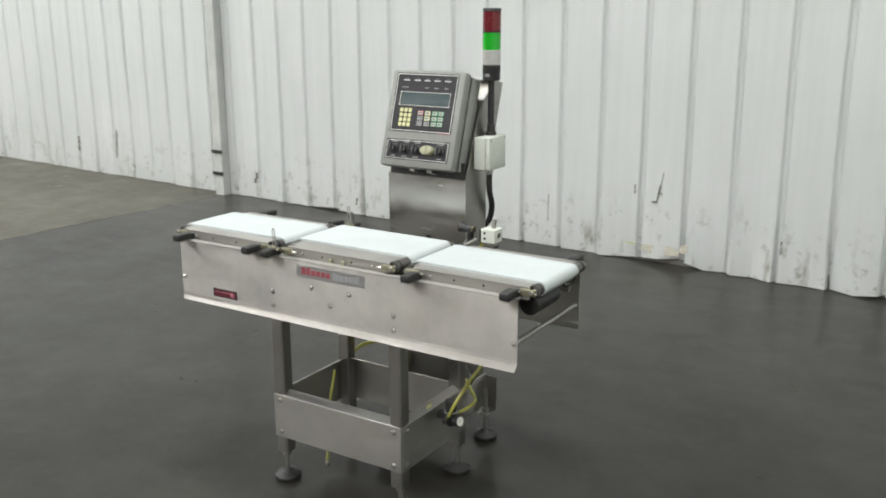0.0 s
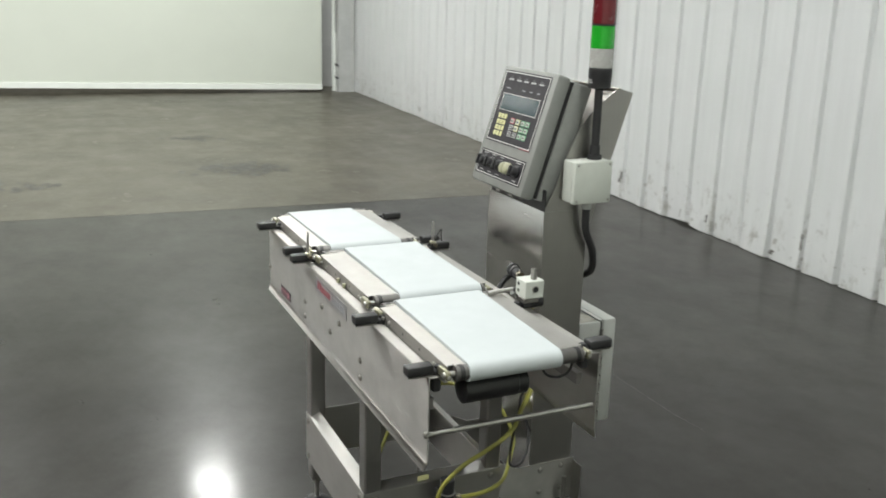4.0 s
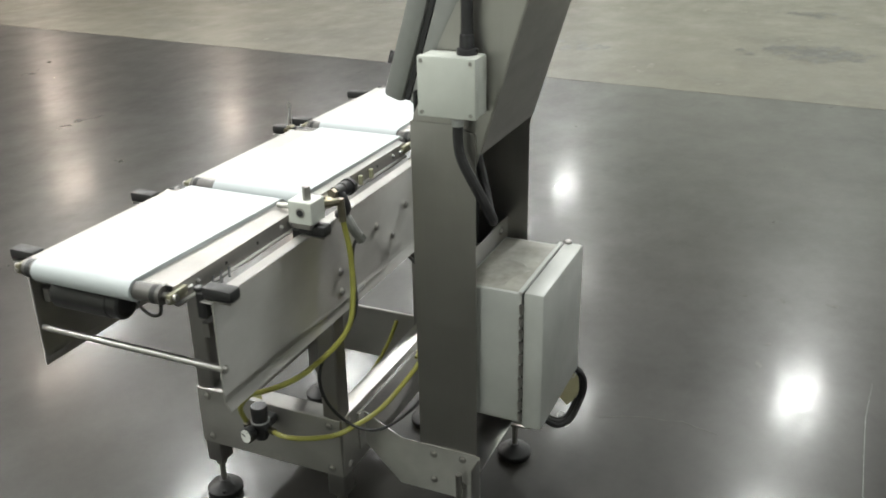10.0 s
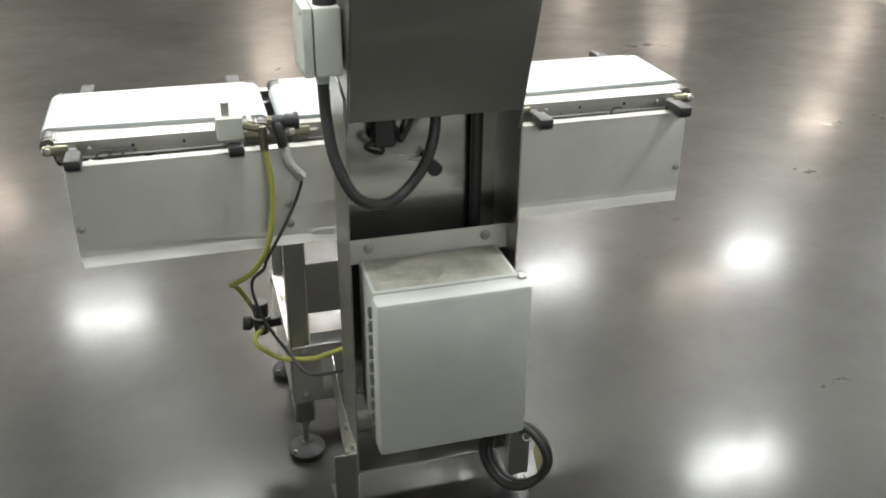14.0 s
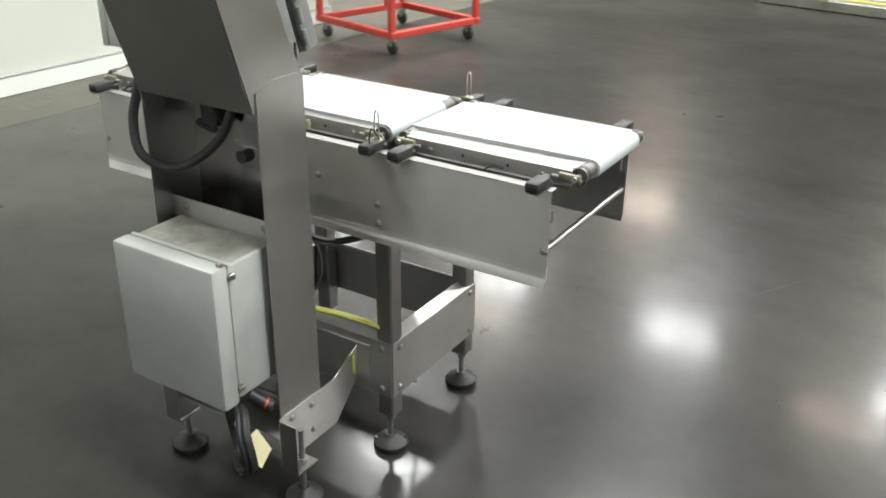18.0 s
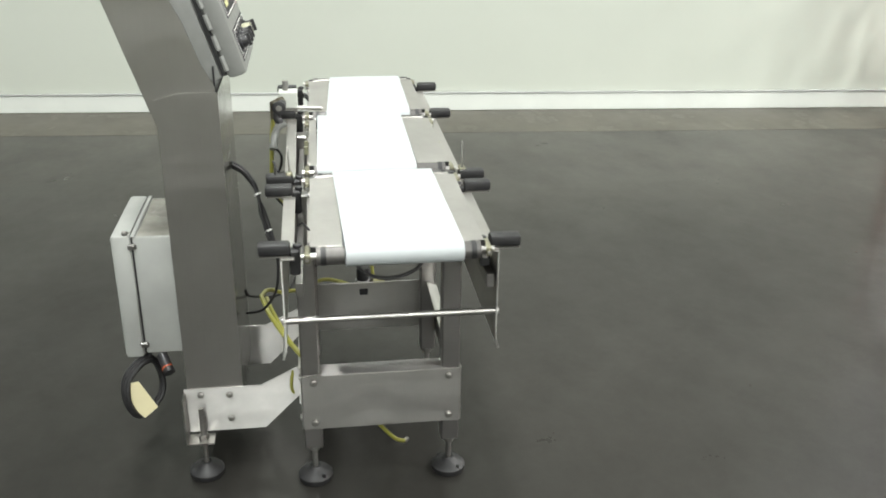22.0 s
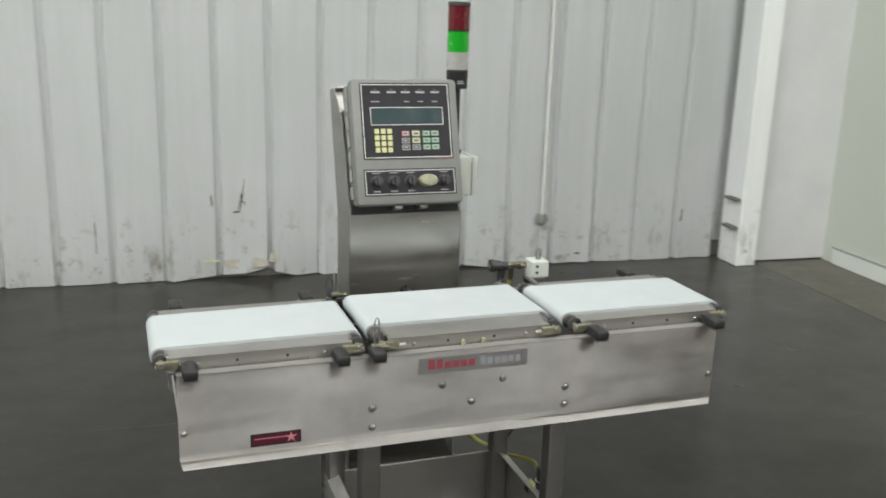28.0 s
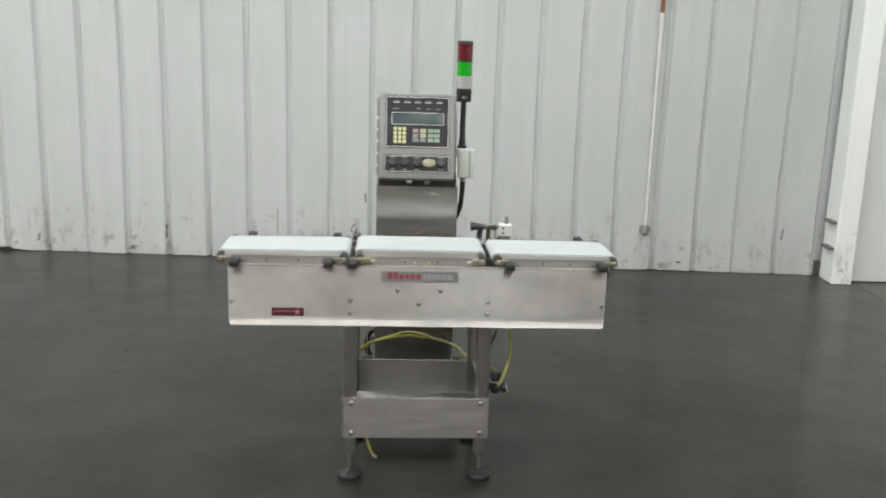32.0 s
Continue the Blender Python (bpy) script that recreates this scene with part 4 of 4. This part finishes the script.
part("frame_lug", blk(-0.2, 0.23, 0.2395, 0.246, 0.222, 0.33), STEEL, machine)

# rear cabinet
cab = part("cabinet_body", blk(-0.133, 0.174, 0.505, 0.659, 0.373, 0.72, bev=0.006, seg=2), CAB, machine, "pale grey enamelled electrical cabinet with stained top")
part("cabinet_seal", blk(-0.13, 0.171, 0.659, 0.663, 0.376, 0.717), RUBBER, cab)
part("cabinet_lid", blk(-0.14, 0.18, 0.663, 0.714, 0.364, 0.728, bev=0.01, seg=2), CAB, cab)
part("lid_lip", blk(-0.136, 0.176, 0.65, 0.662, 0.7205, 0.7265, bev=0.002), CAB, cab)
part("top_grime", blk(-0.124, 0.166, 0.512, 0.649, 0.7196, 0.7201), GRIME, cab, "dusty brown film on the cabinet top")
part("top_stain", prism([(0.0, 0.55), (0.07, 0.53), (0.165, 0.535), (0.165, 0.575), (0.14, 0.605), (0.09, 0.61), (0.05, 0.638), (0.01, 0.6)], "z", 0.7202, 0.7206), STAIN, cab, "brown rust stain")
for z in [0.385 + 0.032 * k for k in range(10)]:
    part("hinge_knuckle", cyl((0.1805, 0.66, z), (0.1805, 0.66, z + 0.022), 0.0055, 8), ZINC, cab)
for z in (0.697, 0.405):
    part("lid_clamp", blk(-0.147, -0.135, 0.648, 0.67, z - 0.008, z + 0.008, bev=0.003), STEEL_DARK, cab)
part("lid_screw", turned((-0.128, 0.676, 0.728), (0, 0, 1), [(0, 0.009), (0.006, 0.009), (0.009, 0.005)], 10), ZINC, cab)
strip = part("cabinet_strip", blk(MX0 + 0.004, MX1 - 0.004, 0.5, 0.5035, 0.71, 0.766), STEEL, machine)
for x in (-0.106, 0.151):
    bolt(strip, (x, 0.5035, 0.745), (0, 1, 0), 0.009)
part("cabinet_lower_strip", blk(MX0 + 0.004, MX1 - 0.004, 0.5, 0.5035, 0.33, 0.38), STEEL, machine)
part("mast_foot_plate", blk(MX0 + 0.004, MX1 - 0.004, 0.41, 0.553, 0.192, 0.195), STEEL, machine)

# power lead coiled under the cabinet, with a manila tag and a plug
for k in range(4):
    r, o = 0.069 + 0.005 * (k % 2), 0.006 * (k - 1.5)
    ring = []
    for i in range(10):
        a = math.pi * 2 * i / 10
        u, w = r * math.cos(a) + 0.003 * k, o + 0.005 * math.sin(3 * a)
        ring.append((-0.143 + 0.84 * u + 0.54 * w, 0.677 - 0.54 * u + 0.84 * w, 0.272 + (r + 0.012) * math.sin(a)))
    part("lead_coil", hose(ring, 0.0075, 8, 5, True), RUBBER, cab, "black coiled power lead")
part("lead", hose([(-0.1, 0.65, 0.395), (-0.115, 0.655, 0.365), (-0.14, 0.67, 0.352), (-0.145, 0.69, 0.34)], 0.0075, 8), RUBBER, cab)
part("gland", cyl((-0.1, 0.65, 0.365), (-0.1, 0.65, 0.393), 0.014, 12), ZINC, cab)
part("gland", cyl((-0.02, 0.65, 0.36), (-0.02, 0.65, 0.393), 0.016, 12), BLACK, cab)
tag = part("paper_tag", prism([(0.676, 0.322), (0.7, 0.318), (0.706, 0.245), (0.672, 0.205), (0.634, 0.238)], "x", -0.196, -0.195), PAPER, cab, "cream paper tag on string", 0)
part("plug_body", cyl((-0.125, 0.62, 0.362), (-0.172, 0.596, 0.33), 0.0155, 12), BLACK, cab)
part("plug_ring", cyl((-0.158, 0.604, 0.34), (-0.161, 0.602, 0.338), 0.0162, 12), ORANGE, cab, "orange plug ring")
part("cable_tie", hose([(-0.16, 0.69, 0.345), (-0.163, 0.702, 0.34), (-0.15, 0.7, 0.328), (-0.145, 0.69, 0.335)], 0.0015, 6, 5, True), LINE, cab)
part("cable_tie", hose([(-0.16, 0.66, 0.2), (-0.165, 0.69, 0.19), (-0.14, 0.69, 0.175), (-0.13, 0.665, 0.185)], 0.0012, 6, 5, True), LINE, cab)

# junction box and signal tower
jb = part("junction_box", blk(0.202, 0.252, 0.458, 0.585, 1.142, 1.266, bev=0.005, seg=2), JB_WHITE, machine, "pale grey junction box")
part("junction_lid", blk(0.2535, 0.272, 0.457, 0.586, 1.141, 1.267, bev=0.004, seg=2), JB_WHITE, jb)
for y in (0.467, 0.576):
    for z in (1.151, 1.257):
        part("lid_screw", cyl((0.272, y, z), (0.2735, y, z), 0.0045, 8), ZINC, jb)
part("gland", turned((0.232, 0.53, 1.142), (0, 0, -1), [(0, 0.016), (0.012, 0.016), (0.014, 0.013), (0.026, 0.013)], 12), COLUMN, jb)
TX, TY = 0.225, 0.55
pole = part("tower_pole", turned((TX, TY, 1.266), (0, 0, 1), [(0, 0.022), (0.012, 0.022), (0.014, 0.016), (0.04, 0.015), (0.042, 0.0125), (0.22, 0.0125)], 16), BLACK, machine, "black signal tower pole")
base = part("tower_base", turned((TX, TY, 1.474), (0, 0, 1), [(0, 0.03), (0.003, 0.0335), (0.03, 0.0335), (0.032, 0.0345), (0.056, 0.0345), (0.058, 0.033)], 28), BLACK, pole)
for dz, w in ((0.017, 0.012), (0.023, 0.009)):
    part("print_bar", blk(TX - w, TX + w, TY - 0.0346, TY - 0.0325, 1.474 + dz, 1.477 + dz), CAPTION, base)
part("clear_lens", turned((TX, TY, 1.533), (0, 0, 1), [(0, 0.033), (0.002, 0.0345), (0.053, 0.0345), (0.055, 0.033)], 28), LENS_C, pole, "clear lens segment")
part("green_lens", turned((TX, TY, 1.588), (0, 0, 1), [(0, 0.033), (0.002, 0.0345), (0.062, 0.0345), (0.064, 0.033)], 28), LENS_G, pole, "green lens segment")
part("red_lens", turned((TX, TY, 1.656), (0, 0, 1), [(0, 0.033), (0.002, 0.0345), (0.072, 0.0345), (0.074, 0.033)], 28), LENS_R, pole, "dark red lens segment")
part("spacer_ring", cyl((TX, TY, 1.6525), (TX, TY, 1.6565), 0.0352, 28), BLACK, pole)
part("tower_cap", turned((TX, TY, 1.73), (0, 0, 1), [(0, 0.0355), (0.008, 0.0355), (0.012, 0.033)], 28), BLACK, pole)

# corrugated conduit from the junction box into the mast
part("flexible_conduit", hose([(0.232, 0.53, 1.12), (0.23, 0.535, 1.05), (0.222, 0.57, 0.975), (0.185, 0.59, 0.9), (0.115, 0.56, 0.872), (0.045, 0.52, 0.91), (0.005, 0.485, 0.975), (-0.005, 0.46, 1.07)], 0.0115, 10), RUBBER, machine, "thick black flexible conduit")
part("inner_conduit", cyl((-0.105, 0.43, 0.4), (-0.105, 0.43, 1.1), 0.013, 10), RUBBER, machine)
part("sensor_can", cyl((-0.005, 0.43, 0.89), (-0.005, 0.46, 0.89), 0.016, 12), BLACK, machine)
part("cable_knot", hose([(0.12, 0.42, 1.02), (0.09, 0.44, 0.97), (0.14, 0.45, 0.95), (0.1, 0.43, 0.93), (0.13, 0.44, 1.0), (0.08, 0.45, 0.99), (0.06, 0.43, 0.95), (0.03, 0.43, 1.02)], 0.005, 6), RUBBER, machine)
part("connector", blk(0.075, 0.125, 0.415, 0.455, 0.945, 1.02, bev=0.006), BLACK, machine)

# pneumatic valve at the rear edge
valve = part("valve_block", blk(0.372, 0.428, 0.221, 0.279, 0.926, 0.976, bev=0.002), JB_WHITE, machine, "pale square pneumatic valve block")
part("valve_stem", cyl((0.406, 0.257, 0.976), (0.406, 0.257, 1.006), 0.009, 12), ZINC, valve)
part("valve_port", cyl((0.4285, 0.252, 0.952), (0.4304, 0.252, 0.952), 0.0075, 12), BLACK, valve)
for z in (0.962, 0.942):
    part("valve_port", cyl((0.388, 0.2195, z), (0.388, 0.221, z), 0.005, 8), BLACK, valve)
part("valve_rod", cyl((0.352, 0.145, 0.93), (0.352, 0.222, 0.934), 0.0065, 10), CHROME, valve)
part("valve_port_ring", turned((0.428, 0.252, 0.952), (1, 0, 0), [(0, 0.011), (0.0016, 0.0105)], 14), ZINC, valve)
part("valve_foot", blk(0.38, 0.42, 0.222, 0.269, 0.911, 0.925, bev=0.002), ZINC, valve)
part("fitting", cyl((0.374, 0.268, 0.955), (0.338, 0.292, 0.952), 0.0095, 8), BRASS, valve, "brass hose fitting")
part("fitting", cyl((0.334, 0.295, 0.958), (0.332, 0.297, 0.905), 0.009, 8), BRASS, valve, "brass hose fitting")
part("fitting_nut", cyl((0.36, 0.2725, 0.954), (0.35, 0.2815, 0.953), 0.0125, 6), BRASS, valve)
part("sensor_elbow", hose([(0.3, 0.266, 0.956), (0.296, 0.278, 0.945), (0.292, 0.282, 0.915), (0.29, 0.262, 0.9)], 0.012, 12), BLACK, valve, "black sensor elbow")
part("sensor_body", turned((0.258, 0.274, 0.958), (1, -0.15, 0), [(0, 0.0165), (0.024, 0.0165), (0.026, 0.0135), (0.05, 0.0135), (0.052, 0.01)], 16), BLACK, valve)
part("sensor_nut", cyl((0.308, 0.2665, 0.958), (0.32, 0.265, 0.958), 0.0125, 6), BRASS, valve)
part("sensor_ring", turned((0.264, 0.274, 0.958), (-1, 0, 0), [(0, 0.02), (0.01, 0.02), (0.012, 0.012)], 16), BLACK, valve)
part("sensor_cap", cyl((0.2525, 0.274, 0.958), (0.2512, 0.274, 0.958), 0.009, 12), ZINC, valve)
part("grey_elbow", hose([(0.29, 0.258, 0.905), (0.286, 0.28, 0.892), (0.282, 0.292, 0.868), (0.262, 0.296, 0.84)], 0.0115, 10), BOX_GREY, machine, "grey cable elbow")
part("elbow_nut", cyl((0.266, 0.2955, 0.846), (0.256, 0.297, 0.832), 0.0135, 6), BOX_GREY, machine)
part("sensor_lead", hose([(0.258, 0.29, 0.834), (0.256, 0.276, 0.812), (0.27, 0.279, 0.774), (0.297, 0.298, 0.73), (0.325, 0.313, 0.69), (0.348, 0.302, 0.643), (0.356, 0.268, 0.6), (0.383, 0.246, 0.561), (0.38, 0.235, 0.499), (0.354, 0.242, 0.425), (0.308, 0.27, 0.352), (0.28, 0.32, 0.332), (0.245, 0.362, 0.348), (0.19, 0.398, 0.38), (0.15, 0.403, 0.42)], 0.004, 6), RUBBER, machine)

# air hoses
part("air_hose", hose([(0.332, 0.297, 0.906), (0.324, 0.304, 0.842), (0.325, 0.308, 0.78), (0.334, 0.311, 0.721), (0.35, 0.309, 0.664), (0.372, 0.287, 0.618), (0.392, 0.249, 0.576), (0.42, 0.215, 0.545), (0.431, 0.17, 0.515), (0.426, 0.113, 0.482), (0.418, 0.057, 0.45), (0.397, 0.008, 0.39), (0.372, 0.0, 0.335)], 0.0065, 8), HOSE_Y, machine, "yellow air hose")
part("air_hose", hose([(0.364, 0.072, 0.316), (0.382, 0.115, 0.325), (0.385, 0.163, 0.333), (0.36, 0.205, 0.33), (0.329, 0.239, 0.328), (0.295, 0.27, 0.34), (0.254, 0.301, 0.356), (0.221, 0.327, 0.381), (0.172, 0.342, 0.403), (0.1, 0.351, 0.422), (0.05, 0.349, 0.442), (-0.02, 0.336, 0.452), (-0.07, 0.321, 0.442), (-0.175, 0.274, 0.42), (-0.235, 0.225, 0.385)], 0.0065, 8), HOSE_Y, machine, "yellow air hose")
part("air_hose", hose([(-0.238, 0.2, 0.36), (-0.2, 0.258, 0.415), (-0.09, 0.3, 0.436), (0.0, 0.325, 0.44), (0.07, 0.335, 0.428)], 0.0055, 8), HOSE_Y, machine, "yellow air hose")
part("air_hose", hose([(-0.16, 0.262, 0.31), (-0.166, 0.268, 0.26), (-0.16, 0.262, 0.235)], 0.005, 8), HOSE_Y, machine, "yellow air hose")
part("air_hose", hose([(-0.24, 0.12, 0.34), (-0.235, 0.09, 0.26), (-0.221, 0.05, 0.18), (-0.2, 0.022, 0.135), (-0.178, -0.008, 0.085), (-0.164, -0.032, 0.054), (-0.150, -0.055, 0.038)], 0.006, 8), HOSE_Y, machine, "yellow air hose end")
part("hose_tip", cyl((-0.154, -0.053, 0.038), (-0.136, -0.064, 0.035), 0.0065, 8), ZINC, machine)

# regulator with its gauge on the end panel
reg = part("air_regulator", turned((0.36, 0.035, 0.286), (0, 0, 1), [(0, 0.016), (0.01, 0.02), (0.03, 0.021), (0.032, 0.024), (0.05, 0.024), (0.053, 0.02), (0.09, 0.022), (0.095, 0.02)], 16), BLACK, machine, "black air pressure regulator")
part("regulator_arm", blk(0.304, 0.358, 0.02, 0.05, 0.306, 0.331, bev=0.003), BLACK, reg)
part("side_port", cyl((0.36, -0.01, 0.316), (0.36, 0.062, 0.316), 0.011, 10), BLACK, reg)
part("pale_band", cyl((0.36, 0.035, 0.337), (0.36, 0.035, 0.3395), 0.0246, 16), CAPTION, reg)
part("hose_nut", cyl((0.371, 0.001, 0.332), (0.36, 0.0, 0.316), 0.009, 8), BRASS, reg)
part("hose_nut", cyl((0.36, 0.06, 0.316), (0.365, 0.078, 0.317), 0.0095, 8), BRASS, reg)
part("gauge_case", turned((0.381, 0.025, 0.313), (1, -0.15, 0.1), [(0, 0.014), (0.006, 0.0205), (0.024, 0.0205), (0.026, 0.018)], 20), BLACK, reg)
part("gauge_dial", cyl((0.4068, 0.0212, 0.3156), (0.4078, 0.021, 0.3157), 0.0172, 20), LINE, reg, "white gauge dial")
part("gauge_needle", cyl((0.4085, 0.0209, 0.3158), (0.4085, 0.013, 0.322), 0.0012, 6), BLACK, reg)
for k in range(9):
    q = math.radians(-130 + 32.5 * k)
    part("dial_tick", blk(0.408, 0.4084, 0.0206 + 0.0135 * math.sin(q) - 0.0007, 0.0206 + 0.0135 * math.sin(q) + 0.0007, 0.3158 + 0.0135 * math.cos(q) - 0.0012, 0.3158 + 0.0135 * math.cos(q) + 0.0012), BLACK, reg)
part("warning_tag", blk(0.2995, 0.3005, -0.033, 0.002, 0.352, 0.372), KEY_Y, machine, "small yellow tag")


# wire bails of the sensors beside the middle belt
def bail(x, y):
    b = part("sensor_bail", hose([(x - 0.006, y, 0.912), (x - 0.006, y, 0.968), (x - 0.004, y, 0.983), (x, y, 0.988), (x + 0.004, y, 0.983), (x + 0.006, y, 0.968), (x + 0.006, y, 0.912)], 0.002, 6, 4), CHROME, machine, "bent wire bail")
    part("bail_block", blk(x - 0.013, x + 0.013, y - 0.009, y + 0.009, 0.9, 0.921, bev=0.003), CHROMATE, b)
    part("bail_screw", cyl((x + 0.012, y, 0.912), (x + 0.03, y, 0.912), 0.006, 8), BRASS, b)


bail(-0.236, -0.198)
bail(-0.238, 0.238)
part("black_loop", hose([(-0.24, 0.25, 0.925), (-0.262, 0.262, 0.93), (-0.252, 0.276, 0.955), (-0.241, 0.27, 0.935), (-0.245, 0.28, 0.89)], 0.002, 6), RUBBER, machine)
for x in (0.0, 0.055):
    part("guide_stub", cyl((x, -0.175, 0.889), (x, -0.175, 0.902), 0.0055, 10), CREAM, machine)
    part("guide_stub", cyl((x + 0.01, 0.196, 0.889), (x + 0.01, 0.196, 0.911), 0.006, 10), CREAM, machine)
# flat black wires in the slot behind the rear rail
for x in (0.6, 0.626, 0.652):
    part("slot_wire", hose([(x, 0.19, 0.893), (x + 0.02, 0.203, 0.9), (x + 0.034, 0.214, 0.888)], 0.0025, 6), RUBBER, machine)
part("slot_wire", hose([(-0.56, 0.19, 0.893), (-0.535, 0.205, 0.899), (-0.52, 0.214, 0.888)], 0.0025, 6), RUBBER, machine)

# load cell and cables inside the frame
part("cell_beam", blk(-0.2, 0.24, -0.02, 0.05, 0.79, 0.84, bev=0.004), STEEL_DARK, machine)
part("motor_lead", hose([(0.71, 0.05, 0.85), (0.68, 0.08, 0.83), (0.62, 0.12, 0.84), (0.56, 0.15, 0.87)], 0.004, 6), RUBBER, machine)
part("motor_lead", hose([(0.775, 0.16, 0.895), (0.77, 0.152, 0.862), (0.765, 0.128, 0.85), (0.76, 0.1, 0.856), (0.758, 0.085, 0.875)], 0.0035, 6), RUBBER, machine)
part("belt_lead", hose([(-0.7, 0.1, 0.885), (-0.7, 0.08, 0.85), (-0.69, 0.03, 0.828), (-0.68, -0.03, 0.84), (-0.67, -0.06, 0.88)], 0.004, 6), RUBBER, machine)
for k, (a, b) in enumerate(((0.0, 0.0), (0.005, 0.007), (-0.006, 0.003), (0.001, -0.006))):
    part("cable", hose([(0.02 + a, 0.402, 0.862 + b), (0.024 + a, 0.374, 0.842 + b), (0.022 + a, 0.345, 0.8 + b), (0.004 + a, 0.333, 0.765), (-0.008 + a, 0.325 + b, 0.73), (-0.022 + a, 0.315 + b, 0.697), (-0.045 + a, 0.303 + b, 0.66), (-0.075, 0.285 + a, 0.63 + b), (-0.11, 0.25 + a, 0.618 + b), (-0.16, 0.19 + a, 0.625 + b)], 0.0046, 6), RUBBER, machine)
for p in ((0.01, 0.336, 0.778), (-0.03, 0.311, 0.683)):
    part("cable_tie", cyl((p[0] - 0.001, p[1] - 0.001, p[2] - 0.002), (p[0] + 0.001, p[1] + 0.001, p[2] + 0.002), 0.0105, 10), LINE, machine, "white cable tie")
part("cable", hose([(-0.06, 0.292, 0.645), (-0.085, 0.288, 0.59), (-0.09, 0.3, 0.52), (-0.05, 0.34, 0.45), (-0.01, 0.39, 0.42)], 0.004, 6), RUBBER, machine)


# ---- things round the hall ----
def bar(a, b, w, h):
    """A square bar between two places."""
    a, b = Vector(a), Vector(b)
    d = b - a
    bm = bmesh.new()
    m = Matrix.Translation((a + b) / 2) @ d.to_track_quat("X", "Z").to_matrix().to_4x4() @ Matrix.Diagonal((d.length, w, h, 1))
    r = bmesh.ops.create_cube(bm, size=1, matrix=m)
    bmesh.ops.bevel(bm, geom=bm.edges[:], offset=min(w, h) * 0.12, segments=1, affect="EDGES")
    return bm


cart = thing("cart", "red painted steel cart frame on black casters", "cart", (2.43, -3.61, 0), turn=Matrix.Translation((2.43, -3.61, 0)) @ Matrix.Rotation(radians(-14.5), 4, "Z") @ Matrix.Translation((-2.43, 3.61, 0)))
W, D, Z0 = 0.88, 0.87, 0.15
part("front_rail", bar((-0.03, 0, Z0), (W + 0.03, 0, Z0), 0.05, 0.05), RED_PAINT, cart)
part("back_rail", bar((-0.03, -D, Z0), (W + 0.03, -D, Z0), 0.05, 0.05), RED_PAINT, cart)
part("side_rail", bar((0, -0.025, Z0), (0, -D + 0.025, Z0), 0.05, 0.05), RED_PAINT, cart)
part("side_rail", bar((W, -0.025, Z0), (W, -D + 0.025, Z0), 0.05, 0.05), RED_PAINT, cart)
for x, y in ((0, 0), (0, -D), (W, 0), (W, -D)):
    part("post", bar((x, y, Z0 + 0.02), (x, y, 1.6), 0.045, 0.045), RED_PAINT, cart)
part("brace", bar((0.05, 0, Z0 + 0.2), (0.3, -0.02, 1.2), 0.03, 0.03), RED_PAINT, cart)
for z in (0.45, 0.58):
    part("shelf_rail", bar((W - 0.3, 0, z), (W, 0, z), 0.03, 0.04), RED_PAINT, cart)
    part("shelf_rail", bar((W, 0, z), (W, -D, z), 0.03, 0.04), RED_PAINT, cart)
part("shelf_deck", blk(W - 0.34, W + 0.02, -0.6, 0.02, 0.5, 0.53, bev=0.004), STEEL_DARK, cart, "dark steel shelf deck")
for z in (1.1, 1.58):
    for y in (0, -D):
        part("top_rail", bar((0, y, z), (W, y, z), 0.04, 0.04), RED_PAINT, cart)
for x, y in ((0.04, -0.04), (0.04, -D + 0.04), (W - 0.04, -0.04), (W - 0.04, -D + 0.04)):
    c = part("caster_fork", blk(x - 0.02, x + 0.02, y - 0.025, y + 0.025, 0.06, 0.124, bev=0.004), ZINC, cart)
    part("wheel", turned((x, y - 0.018, 0.05), (0, 1, 0), [(0, 0.044), (0.006, 0.05), (0.03, 0.05), (0.036, 0.044)], 20), RUBBER, c)


def pallet(x, y, ang, label):
    p = thing("pallet", label, "pallet", (x, y, 0), "pallets", turn=Matrix.Translation((x, y, 0)) @ Matrix.Rotation(radians(ang), 4, "Z") @ Matrix.Translation((-x, -y, 0)))
    for k in range(7):
        part("deck_board", blk(-1.22, 0, -0.1 - 0.155 * k, 0.0 - 0.155 * k, 0.112, 0.13, bev=0.002), WOOD, p)
    for xx in (-1.22, -0.64, -0.04):
        part("stringer", blk(xx, xx + 0.04, -1.03, 0.0, 0.02, 0.111, bev=0.002), WOOD, p)
    for k in range(3):
        part("bottom_board", blk(-1.22, 0, -0.1 - 0.46 * k, -0.46 * k, 0.0, 0.0195, bev=0.002), WOOD, p)
    return p


pallet(-8.98, -7.1, -2.0, "pale wooden pallet lying on the floor")
pallet(-10.4, -6.95, -2.0, "pale wooden pallet lying on the floor")

bundle = thing("beam_bundle", "bundle of grey and yellow steel beams on the floor", "beam bundle", (0.85, -7.35, 0), turn=Matrix.Translation((0.85, -7.35, 0)) @ Matrix.Rotation(radians(-9), 4, "Z") @ Matrix.Translation((-0.85, 7.35, 0)))
brng = random.Random(3)
for k in range(7):
    off = brng.uniform(-0.15, 0.15)
    part("beam", bar((-3.2 + off, -0.15 - 0.16 * k, 0.05 + 0.003 * k), (0.0 + off, -0.15 - 0.16 * k, 0.05 + 0.003 * k), 0.09, 0.1), YELLOW if k in (1, 4) else BEAM_GREY, bundle)
for x in (-2.4, -0.7):
    part("bearer", bar((x, 0.0, 0.118), (x, -1.3, 0.13), 0.05, 0.03), WOOD, bundle)
